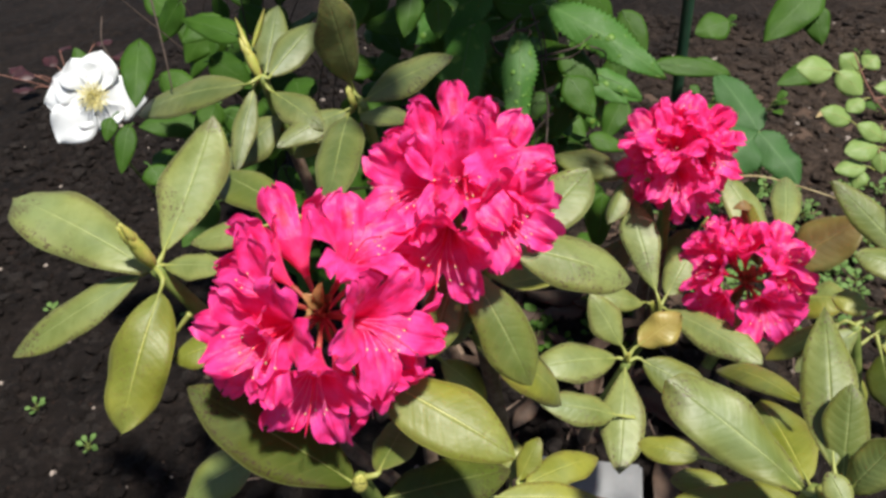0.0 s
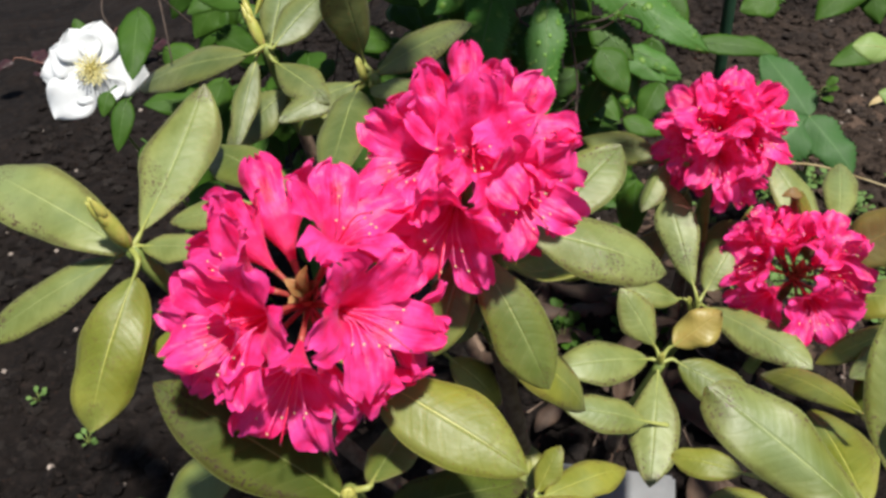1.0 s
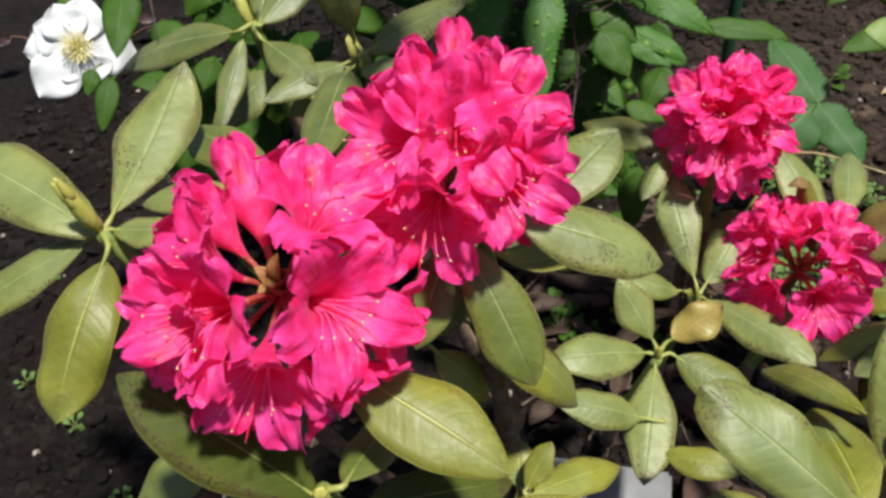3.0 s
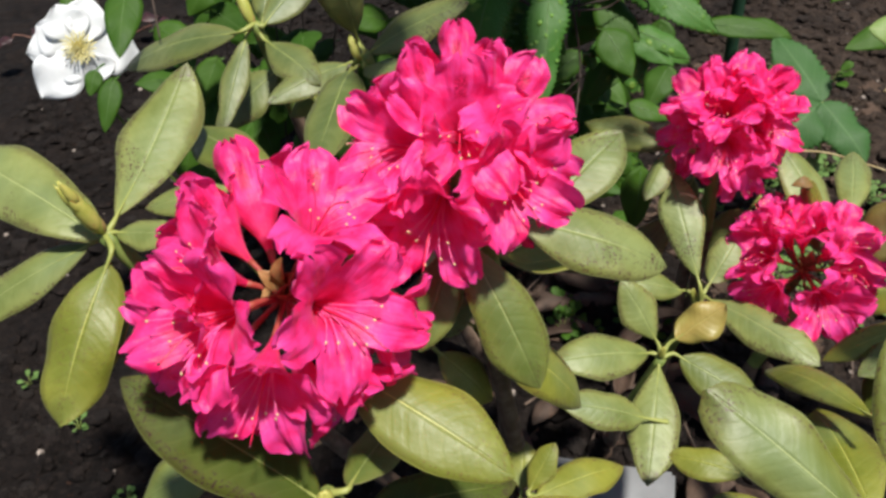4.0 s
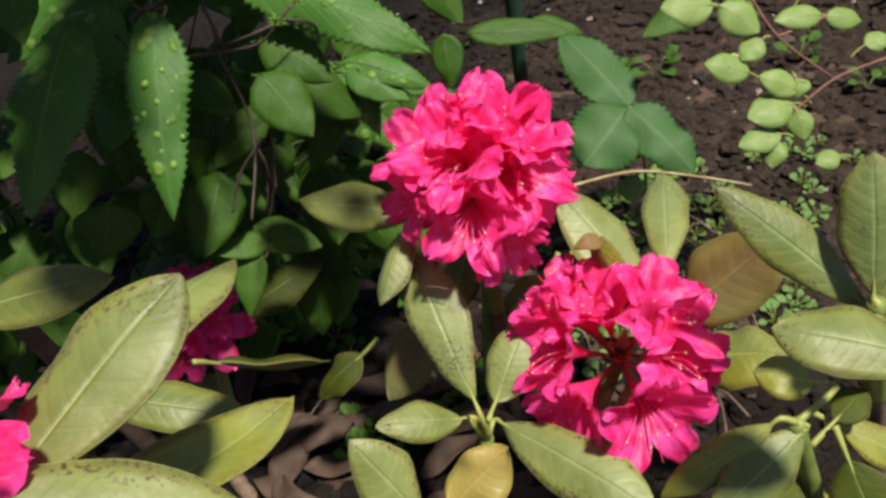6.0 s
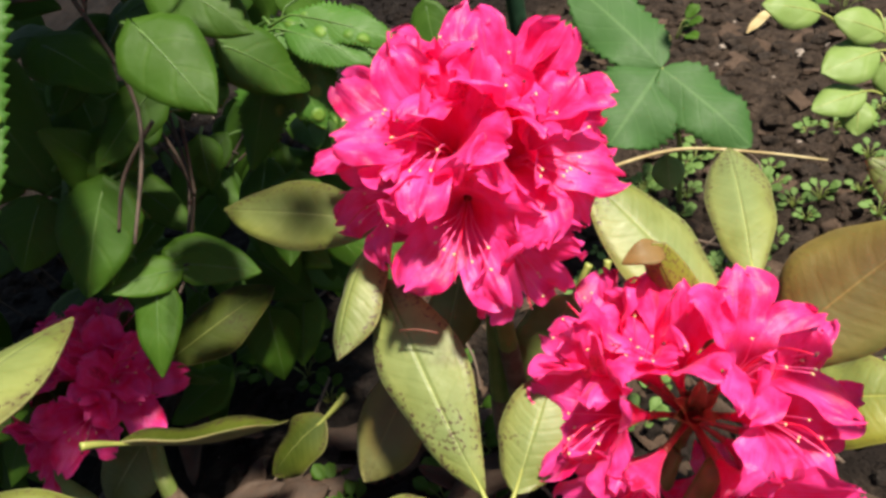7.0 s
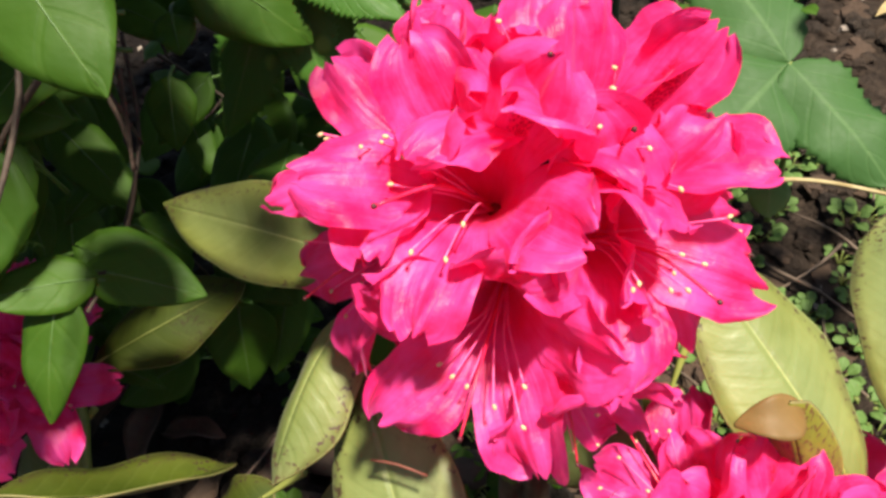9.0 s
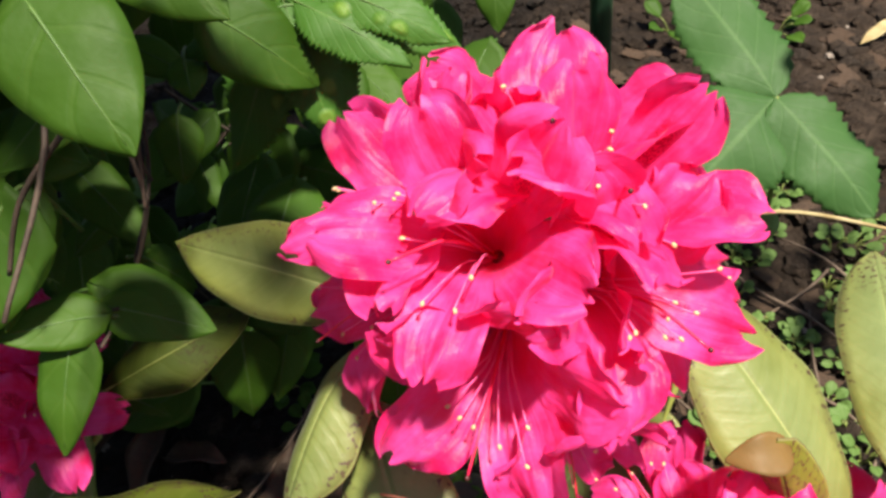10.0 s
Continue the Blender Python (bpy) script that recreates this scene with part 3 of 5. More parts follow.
def floret(tr, way, size=1.0, variant=0, up=None):
    """One bloom of a truss; way: where its mouth points, up: where its spotted lobe lies."""
    c, axis = TRUSS[tr.name]
    d = Vector(way).normalized()
    u = Vector(up) if up else axis
    u = u - d * u.dot(d)
    x = u.normalized() if u.length > 0.05 else d.orthogonal().normalized()
    y = d.cross(x)
    k = 0.88 * size * rng.uniform(0.97, 1.03)
    off = (0.071 + rng.uniform(-0.003, 0.003)) * size - 0.052 * k
    m = Matrix((x, y, d)).transposed().to_4x4()
    m = Matrix.Translation(c + d * off) @ m @ Matrix.Rotation(rng.uniform(-0.1, 0.1), 4, "Z") @ Matrix.Scale(k, 4)
    ob = part("floret", COROLLAS[variant], None, tr)
    ob.matrix_basis = m
    for i in range(7):
        s = part("stamen", STAMENS[rng.randrange(4)], None, ob)
        a = math.pi + (i - 3) * 0.38
        s.matrix_basis = Matrix.Rotation(a, 4, "Z") @ Matrix.Translation((0.0012, 0, 0.004)) @ Matrix.Rotation(rng.uniform(0.08, 0.34), 4, "Y")
    s = part("pistil", PISTIL, None, ob)
    s.matrix_basis = Matrix.Rotation(math.pi, 4, "Z") @ Matrix.Translation((0, 0, 0.002)) @ Matrix.Rotation(0.15, 4, "Y")
    bm = bmesh.new()
    tube(bm, [(0, 0, -(off + 0.001) / k), (0.0015, 0, -0.5 * off / k), (0, 0, 0.0)], [0.0019, 0.0015, 0.0022], 6, 0, 3)
    part("pedicel", bm, PEDICEL, ob)
    return ob


# ---- herbs and vines ----
def plant(name, foot, label, category):
    return thing(name, (foot[0], foot[1], ground_height(foot[0], foot[1])), label, category)


def herb_leaf(pl, base, tip, width, normal, arch, mats, stalk=0.02, **kw):
    bm = bmesh.new()
    mid = blade(bm, base, tip, width, normal, arch, seed=rng.uniform(0, 50), **kw)
    ob = part("leaf", bm, [mats, mats], pl)
    bm = bmesh.new()
    b = Vector(base)
    d = (b - Vector(tip)).normalized()
    zz = Vector(normal) * 0.0001
    tube(bm, [b + d * stalk - Vector((0, 0, stalk * 0.6)), b + d * stalk * 0.4 - Vector((0, 0, stalk * 0.15)), mid[1] + zz, mid[len(mid) // 2] + zz, mid[-2] + zz], [0.0010, 0.0008, 0.0005, 0.0003, 0.0001], 5, 0, 3)
    part("leaf_stalk", bm, RIB if mats is PALE else VINE_STALK, ob)
    return ob


def vine_leaf(pl, base, tip, width, normal, arch=0.06):
    return herb_leaf(pl, base, tip, width, normal, arch, VINE, cup=-0.08, wave=0.03, nu=14, nv=8, heart=1.0)


def pale_leaf(pl, base, tip, width, normal, arch=0.06):
    return herb_leaf(pl, base, tip, width * 1.25, normal, arch, PALE, cup=-0.1, wave=0.03, nu=12, nv=6, fat=0.46, sharp=0.70, stalk=0.012)


def serrated_leaf(pl, base, tip, width, normal, arch=0.06):
    return herb_leaf(pl, base, tip, width * 1.18, normal, arch, SERR, cup=-0.1, wave=0.05, fat=0.4, sharp=0.8, nu=96, nv=10, teeth=25, cut=0.28)


def vine_stem(pl, *pts, red=False):
    bm = bmesh.new()
    tube(bm, pts, [0.0010, 0.0009, 0.0007], 6, 0, 6)
    part("stem", bm, RED_STEM if red else VINE_STEM, pl)


def seed_head(pl, centre, size):
    """A young clematis seed head: a tuft of curved pale green styles."""
    c = Vector(centre)
    bm = bmesh.new()
    for i in range(13):
        q, h = i * 2.4, 0.9 - 1.5 * i / 13
        d = Vector((math.cos(q) * (1 - h * h * 0.8), -0.3 + math.sin(q) * 0.6, h)).normalized()
        t = d.cross(Vector((0.3, 0.2, 1))).normalized()
        tube(bm, [c, c + d * size * 0.45 + t * size * 0.12, c + d * size * 0.55 + t * size * 0.45], [size * 0.06, size * 0.045, size * 0.015], 4, 0, 3)
    part("seed_head", bm, PALE_GALL, pl, "pale green feathery young seed head")


def white_flower(centre, facing, radius):
    """A clematis bloom of broad overlapping white sepals round yellow stamens."""
    c, n = Vector(centre), Vector(facing).normalized()
    ob = thing("clematis_flower", c, "white clematis flower with pale yellow stamens", "flower")
    a = Vector((0, 0, 1)).cross(n).normalized()
    b = n.cross(a)
    for i, (turn, long, broad) in enumerate(((-18, 1.16, 1.05), (60, 1.08, 0.86), (98, 0.94, 0.95), (135, 0.90, 0.98), (172, 1.02, 1.05), (216, 1.30, 1.02), (272, 0.82, 1.10))):
        q = radians(turn)
        d = a * math.cos(q) + b * math.sin(q)
        bm = bmesh.new()
        ln = radius * long
        blade(bm, c + d * 0.003 - n * 0.001 * (i % 2), c + d * ln - n * rng.uniform(0.0, 0.012), radius * broad, n + d * 0.1, 0.05, 0.02, 0.07, 0.52, 0.86, 14, 8, 0.0004, 0, 0, i)
        part("sepal", bm, [WHITE, WHITE], ob)
    bm = bmesh.new()
    for i in range(60):
        q, s = i * 2.4, math.sqrt(i / 60)
        d = (a * math.cos(q) + b * math.sin(q)) * s * 1.5 + n
        tube(bm, [c, c + d * 0.006, c + d * 0.0105], [0.0004, 0.0004, 0.0008], 4, 0, 2)
    part("stamen_tuft", bm, YELLOW, ob, "pale yellow tuft of stamens")
    bm = bmesh.new()
    tube(bm, [c - n * 0.001, c - n * 0.03 - Vector((0, 0, 0.05)), Vector((c.x + 0.08, c.y + 0.06, 0.0))], [0.0012, 0.0014, 0.002], 6, 0, 5)
    part("stem", bm, STEM_G, ob)


def lobed_leaf(centre, *lobes):
    """A broad leaf of three toothed leaflets on an upright stalk; lobes: tip and width of each."""
    c = Vector(centre)
    foot = Vector((c.x + 0.03, c.y + 0.05, ground_height(c.x + 0.03, c.y + 0.05)))
    ob = thing("three_lobed_plant", foot, "broad green three-part leaf with toothed edges", "plant")
    for k, (t, w) in enumerate(lobes):
        bm = bmesh.new()
        blade(bm, c, t, w, (0.0, -0.6, 0.8), 0.05, -0.10, 0.05, 0.42, 0.62, 40, 10, 0.0005, 13, 0, k, 0.12)
        part("leaflet", bm, [LOBED, LOBED], ob)
    bm = bmesh.new()
    tube(bm, [foot, foot.lerp(c, 0.5) + Vector((0.01, 0.01, 0)), c], [0.0025, 0.002, 0.0016], 6, 0, 4)
    part("stalk", bm, STEM_G, ob)


# == placed start ==
# left shoot
left_shoot = shoot((-0.178, 0.359, 0.381), (0.030, 0.400), "rhododendron shoot with olive leaves and a fat green leaf bud")
leaf(left_shoot, (-0.1801, 0.3583, 0.3803), (-0.2845, 0.4107, 0.4062), 0.0456, (0.07, -0.32, 0.95), arch=0.07, style="g", fat=0.6, cup=-0.12, wave=0.07, sharp=0.5)
leaf(left_shoot, (-0.174, 0.369, 0.386), (-0.1604, 0.4808, 0.4207), 0.0417, (0.23, -0.31, 0.92), arch=-0.03, style="g", fat=0.58, cup=-0.12, wave=0.03)
leaf(left_shoot, (-0.1897, 0.361, 0.3739), (-0.2753, 0.3289, 0.3376), 0.0269, (-0.13, -0.57, 0.81), arch=0.05, style="g", fat=0.5, cup=-0.12, wave=0.03)
leaf(left_shoot, (-0.171, 0.342, 0.376), (-0.1942, 0.2809, 0.3164), 0.0365, (0.17, -0.71, 0.68), arch=0.09, style="y", fat=0.5, cup=-0.16, wave=0.12, cut=0.32, sharp=0.66)
leaf(left_shoot, (-0.1715, 0.3602, 0.3819), (-0.1276, 0.3486, 0.3889), 0.0182, (-0.23, -0.33, 0.91), arch=0.03, style="g", fat=0.5, cup=-0.12, wave=0.03)
leaf(left_shoot, (-0.1708, 0.3401, 0.3418), (-0.2191, 0.3226, 0.292), 0.0325, (-0.35, -0.73, 0.59), arch=0.08, style="y", fat=0.5, cup=-0.12, wave=0.03)
bud(left_shoot, (-0.178, 0.359, 0.381), (-0.1859, 0.3525, 0.422), 0.0066)
# shoot under the front truss
front_shoot = shoot((-0.045, 0.245, 0.315), (0.000, 0.360), "rhododendron shoot with broad shaded leaves below the front truss")
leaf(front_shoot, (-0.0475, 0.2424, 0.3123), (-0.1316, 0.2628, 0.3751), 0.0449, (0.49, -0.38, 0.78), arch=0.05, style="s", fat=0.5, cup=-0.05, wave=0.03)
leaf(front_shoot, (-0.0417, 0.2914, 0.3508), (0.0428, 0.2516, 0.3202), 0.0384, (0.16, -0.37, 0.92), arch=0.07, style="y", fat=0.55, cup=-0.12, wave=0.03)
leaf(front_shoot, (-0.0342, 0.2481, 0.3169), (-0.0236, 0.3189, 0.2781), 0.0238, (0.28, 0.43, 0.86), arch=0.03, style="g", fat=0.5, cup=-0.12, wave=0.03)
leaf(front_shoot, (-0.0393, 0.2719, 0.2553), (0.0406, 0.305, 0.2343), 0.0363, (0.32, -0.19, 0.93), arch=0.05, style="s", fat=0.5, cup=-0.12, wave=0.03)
leaf(front_shoot, (-0.1299, 0.3029, 0.2613), (-0.1803, 0.2883, 0.2364), 0.0317, (-0.27, -0.47, 0.84), arch=0.05, style="g", fat=0.5, cup=-0.12, wave=0.03)
leaf(front_shoot, (-0.1037, 0.368, 0.4031), (-0.153, 0.366, 0.3935), 0.0198, (-0.15, -0.47, 0.87), arch=0.04, style="g", fat=0.5, cup=-0.12, wave=0.03)
leaf(front_shoot, (-0.1359, 0.338, 0.3366), (-0.1719, 0.3274, 0.33), 0.0241, (-0.03, -0.45, 0.89), arch=0.04, style="y", fat=0.5, cup=-0.12, wave=0.03)
bud(front_shoot, (-0.0454, 0.2406, 0.3097), (-0.0428, 0.2391, 0.3265), 0.006)
# shoot under the second truss
second_shoot = shoot((0.019, 0.342, 0.383), (0.050, 0.420), "rhododendron shoot with long olive leaves below the second truss")
leaf(second_shoot, (0.0369, 0.3713, 0.3788), (0.1254, 0.3713, 0.3413), 0.0376, (0.35, -0.47, 0.81), arch=0.07, style="g", fat=0.55, cup=-0.12, wave=0.03)
leaf(second_shoot, (0.0194, 0.3433, 0.3845), (0.0548, 0.3045, 0.3191), 0.0341, (0.29, -0.75, 0.6), arch=0.08, style="g", fat=0.58, cup=-0.12, wave=0.03)
leaf(second_shoot, (0.030, 0.392, 0.335), (0.1106, 0.4805, 0.2773), 0.040, (0.15, 0.0, 0.98), arch=-0.10, style="y", fat=0.6, cup=0.10, wave=0.05, sharp=0.72)
leaf(second_shoot, (0.058, 0.445, 0.340), (0.0942, 0.533, 0.3189), 0.030, (0.05, -0.1, 1), arch=0.05, style="g", fat=0.55, sharp=0.8)
leaf(second_shoot, (-0.0169, 0.5534, 0.2312), (0.0663, 0.5353, 0.2075), 0.0295, (0.19, -0.35, 0.92), arch=0.06, style="g", fat=0.5, cup=-0.12, wave=0.03)
leaf(second_shoot, (-0.0773, 0.5829, 0.285), (0.0109, 0.5853, 0.2867), 0.0356, (-0.01, -0.44, 0.9), arch=0.05, style="g", fat=0.5, cup=-0.12, wave=0.03)
leaf(second_shoot, (0.050, 0.385, 0.358), (0.1062, 0.4440, 0.3823), 0.0385, (-0.02, -0.42, 0.9), arch=0.04, style="g", fat=0.6, cup=-0.06, sharp=0.78)
leaf(second_shoot, (0.0171, 0.3544, 0.3142), (0.0823, 0.3742, 0.2166), 0.0350, (0.8, -0.39, 0.46), arch=0.12, style="y", fat=0.5, cup=-0.12, wave=0.03)
leaf(second_shoot, (0.0124, 0.3513, 0.3746), (-0.0059, 0.3157, 0.3345), 0.0261, (-0.08, -0.73, 0.68), arch=0.05, style="g", fat=0.5, cup=-0.12, wave=0.03)
leaf(second_shoot, (-0.0056, 0.3355, 0.3268), (0.0215, 0.352, 0.3369), 0.0196, (-0.05, -0.46, 0.89), arch=0.05, style="g", fat=0.5, cup=-0.12, wave=0.03)
leaf(second_shoot, (-0.0019, 0.3497, 0.296), (0.0264, 0.3472, 0.2564), 0.0262, (0.66, -0.56, 0.51), arch=0.1, style="y", fat=0.5, cup=-0.12, wave=0.03)
leaf(second_shoot, (-0.0959, 0.4054, 0.3851), (-0.1767, 0.4874, 0.3716), 0.0335, (-0.25, -0.09, 0.96), arch=0.05, style="g", fat=0.5, cup=-0.12, wave=0.03)
# rear shoots
rear_shoot = shoot((-0.157, 0.606, 0.392), (-0.060, 0.620), "rhododendron shoot with grey-green leaves and a splitting leaf bud")
leaf(rear_shoot, (-0.17, 0.597, 0.389), (-0.297, 0.6454, 0.3415), 0.0364, (-0.45, -0.37, 0.82), arch=0.06, style="d", fat=0.5, cup=-0.12, wave=0.03)
leaf(rear_shoot, (-0.1648, 0.598, 0.3826), (-0.1756, 0.5349, 0.3405), 0.0208, (0.16, -0.57, 0.81), arch=0.04, style="d", fat=0.5, cup=-0.12, wave=0.03)
leaf(rear_shoot, (-0.1482, 0.5976, 0.3806), (-0.0994, 0.5518, 0.3665), 0.0291, (-0.05, -0.34, 0.94), arch=0.05, style="d", fat=0.5, cup=-0.12, wave=0.03)
leaf(rear_shoot, (-0.1495, 0.6059, 0.3911), (-0.1132, 0.6644, 0.4133), 0.0327, (0.19, -0.45, 0.87), arch=0.05, style="d", fat=0.5, cup=-0.12, wave=0.03)
leaf(rear_shoot, (-0.1465, 0.6023, 0.3541), (-0.1983, 0.5716, 0.3201), 0.0343, (-0.09, -0.67, 0.74), arch=0.04, style="d", fat=0.5, cup=-0.12, wave=0.03)
leaf(rear_shoot, (-0.1616, 0.6349, 0.3806), (-0.155, 0.7027, 0.4172), 0.0320, (0.16, -0.48, 0.86), arch=0.04, style="d", fat=0.5, cup=-0.12, wave=0.03)
bud(rear_shoot, (-0.1585, 0.6042, 0.3898), (-0.1707, 0.6183, 0.425), 0.0065)
bud_leaf(rear_shoot, (-0.1642, 0.6084, 0.4119), (-0.1744, 0.6272, 0.4367), 0.0055)
bud_leaf(rear_shoot, (-0.1611, 0.6115, 0.4155), (-0.1475, 0.6276, 0.4427), 0.0055)
top_shoot = shoot((-0.07, 0.589, 0.371), (0.000, 0.600), "rhododendron shoot with grey-green spreading leaves and a pointed bud")
leaf(top_shoot, (-0.08, 0.61, 0.376), (-0.0835, 0.5772, 0.4719), 0.0400, (0.48, -0.83, -0.27), arch=0.04, style="d", fat=0.55, cup=-0.12, wave=0.03)
leaf(top_shoot, (-0.0678, 0.5892, 0.371), (0.0106, 0.5862, 0.4083), 0.0315, (-0.37, -0.57, 0.73), arch=0.06, style="d", fat=0.5, cup=-0.12, wave=0.03)
leaf(top_shoot, (-0.0842, 0.5834, 0.3653), (-0.1364, 0.5342, 0.361), 0.0278, (0.27, -0.37, 0.89), arch=0.08, style="d", fat=0.5, cup=-0.12, wave=0.03)
leaf(top_shoot, (-0.082, 0.5808, 0.3617), (-0.0791, 0.4333, 0.3703), 0.0384, (0.11, 0.06, 0.99), arch=0.04, style="d", fat=0.5, cup=-0.12, wave=0.03)
leaf(top_shoot, (-0.0707, 0.5824, 0.3628), (-0.0252, 0.5158, 0.3887), 0.0252, (-0.43, 0.06, 0.9), arch=0.04, style="d", fat=0.5, cup=-0.12, wave=0.03)
leaf(top_shoot, (-0.0961, 0.6041, 0.3441), (-0.1359, 0.5743, 0.3263), 0.0226, (0.04, -0.55, 0.83), arch=0.04, style="y", fat=0.5, cup=-0.12, wave=0.03)
bud(top_shoot, (-0.0763, 0.5854, 0.367), (-0.0812, 0.5913, 0.3847), 0.0045)
# low rosettes
low_shoot = shoot((0.152, 0.47, 0.158), (0.120, 0.500), "low rhododendron rosette with pale olive leaves")
leaf(low_shoot, (0.1476, 0.479, 0.1697), (0.1204, 0.5031, 0.2126), 0.0285, (0.25, -0.77, 0.59), arch=0.07, style="g", fat=0.5, cup=-0.12, wave=0.03)
leaf(low_shoot, (0.1634, 0.4796, 0.1695), (0.2000, 0.4890, 0.1975), 0.0330, (-0.34, -0.66, 0.67), arch=0.02, style="o", fat=0.5, cup=-0.05, wave=0.1)
leaf(low_shoot, (0.1421, 0.4716, 0.1616), (0.0639, 0.4411, 0.1856), 0.0388, (0.37, -0.24, 0.9), arch=0.08, style="g", fat=0.5, cup=-0.12, wave=0.03)
leaf(low_shoot, (0.1499, 0.4665, 0.1541), (0.1323, 0.3757, 0.126), 0.0385, (-0.07, -0.28, 0.96), arch=0.06, style="g", fat=0.55, cup=-0.12, wave=0.03)
leaf(low_shoot, (0.1664, 0.4714, 0.1572), (0.2262, 0.4365, 0.1361), 0.0374, (0.05, -0.45, 0.89), arch=0.08, style="g", fat=0.5, cup=-0.12, wave=0.03)
bud(low_shoot, (0.152, 0.47, 0.158), (0.1518, 0.4676, 0.1741), 0.0035)
inner_shoot = shoot((0.19, 0.531, 0.153), (0.170, 0.560), "rhododendron rosette with pale spotted leaves")
leaf(inner_shoot, (0.1876, 0.5340, 0.1840), (0.1693, 0.6050, 0.2440), 0.0330, (-0.15, -0.60, 0.78), arch=0.05, style="g", fat=0.58, cup=-0.10, wave=0.03)
leaf(inner_shoot, (0.199, 0.5369, 0.1762), (0.2274, 0.5706, 0.2011), 0.0304, (-0.14, -0.51, 0.85), arch=0.06, style="g", fat=0.5, cup=-0.12, wave=0.03)
leaf(inner_shoot, (0.1783, 0.5393, 0.1652), (0.1294, 0.5316, 0.184), 0.0238, (0.38, -0.37, 0.84), arch=0.08, style="g", fat=0.5, cup=-0.12, wave=0.03)
leaf(inner_shoot, (0.1996, 0.5363, 0.1578), (0.2658, 0.4559, 0.1642), 0.0368, (-0.31, -0.18, 0.93), arch=0.1, style="g", fat=0.58, cup=-0.12, wave=0.03)
leaf(inner_shoot, (0.175, 0.6093, 0.1885), (0.1329, 0.5845, 0.1432), 0.0342, (-0.34, -0.66, 0.67), arch=0.06, style="b", fat=0.5, cup=-0.12, wave=0.03)
bud(inner_shoot, (0.19, 0.531, 0.153), (0.1834, 0.5301, 0.1768), 0.0042)
# leaves under the back truss
back_shoot = shoot((0.2164, 0.6415, 0.2065), (0.200, 0.640), "rhododendron shoot with spotted leaves below the back truss")
leaf(back_shoot, (0.1780, 0.6350, 0.2480), (0.1030, 0.6687, 0.2551), 0.0330, (-0.14, -0.55, 0.82), arch=0.04, style="g", fat=0.52, cup=-0.10, wave=0.03, sharp=0.78)
leaf(back_shoot, (0.1720, 0.6180, 0.2560), (0.1463, 0.5753, 0.2346), 0.0250, (-0.55, -0.45, 0.7), arch=0.10, style="g", fat=0.52, cup=-0.30, wave=0.03, sharp=0.8)
leaf(back_shoot, (0.2048, 0.6616, 0.1943), (0.1813, 0.6463, 0.1444), 0.0277, (-0.38, -0.82, 0.43), arch=0.06, style="g", fat=0.5, cup=-0.12, wave=0.03)
leaf(back_shoot, (0.2536, 0.6428, 0.1693), (0.2188, 0.6302, 0.1231), 0.0390, (-0.53, -0.63, 0.57), arch=0.06, style="g", fat=0.5, cup=-0.12, wave=0.03)
leaf(back_shoot, (0.2693, 0.6452, 0.1618), (0.2564, 0.6279, 0.1297), 0.0334, (-0.4, -0.73, 0.55), arch=0.06, style="y", fat=0.5, cup=-0.12, wave=0.03)
leaf(back_shoot, (0.3014, 0.5746, 0.1970), (0.2626, 0.6273, 0.2497), 0.0370, (0.25, -0.45, 0.86), arch=0.05, style='g', fat=0.50, cup=-0.08, sharp=0.62)
curled = leaf(back_shoot, (0.3060, 0.5960, 0.1560), (0.2715, 0.5745, 0.2520), 0.0190, (-0.35, -0.75, 0.45), arch=0.12, style="y", fat=0.55, cup=-0.45, sharp=0.45)
rolled_tip(curled, (0.2760, 0.5737, 0.2470), (0.2595, 0.5722, 0.2485), 0.0105, (-0.05, -0.45, 0.88))
# leaves round the right truss
right_shoot = shoot((0.2767, 0.5286, 0.1731), (0.240, 0.560), "rhododendron shoot with pale and bronze leaves round a truss")
leaf(right_shoot, (0.317, 0.583, 0.208), (0.345, 0.67, 0.213), 0.0321, (-0.03, -0.05, 1), arch=0.05, style="g", fat=0.56, cup=-0.12, wave=0.03)
leaf(right_shoot, (0.3192, 0.5705, 0.1755), (0.378, 0.5665, 0.2318), 0.0491, (-0.64, -0.41, 0.64), arch=0.06, style="b", fat=0.5, cup=-0.12, wave=0.03)
leaf(right_shoot, (0.3305, 0.5818, 0.1246), (0.3809, 0.5508, 0.1471), 0.0432, (-0.49, -0.17, 0.86), arch=0.06, style="y", fat=0.5, cup=-0.12, wave=0.03)
# near right shoot
near_shoot = shoot((0.2076, 0.242, 0.2951), (0.200, 0.320), "near rhododendron shoot with large pale olive leaves")
leaf(near_shoot, (0.1998, 0.2419, 0.2956), (0.1304, 0.2846, 0.3426), 0.0395, (0.19, -0.57, 0.8), arch=0.06, style="g", fat=0.62, cup=-0.12, wave=0.12, sharp=0.45)
leaf(near_shoot, (0.2441, 0.3091, 0.2067), (0.2441, 0.4014, 0.1824), 0.0430, (-0.21, 0.25, 0.95), arch=0.06, style="y", fat=0.5, cup=-0.12, wave=0.03)
leaf(near_shoot, (0.2169, 0.2487, 0.3049), (0.2391, 0.3440, 0.3367), 0.0315, (-0.22, -0.41, 0.89), arch=0.04, style="g", fat=0.46, cup=-0.12, wave=0.03, cut=0.10, sharp=0.95)
leaf(near_shoot, (0.2219, 0.2458, 0.2984), (0.2301, 0.2789, 0.3396), 0.0251, (-0.33, -0.7, 0.63), arch=0.04, style="g", fat=0.5, cup=-0.12, wave=0.03)
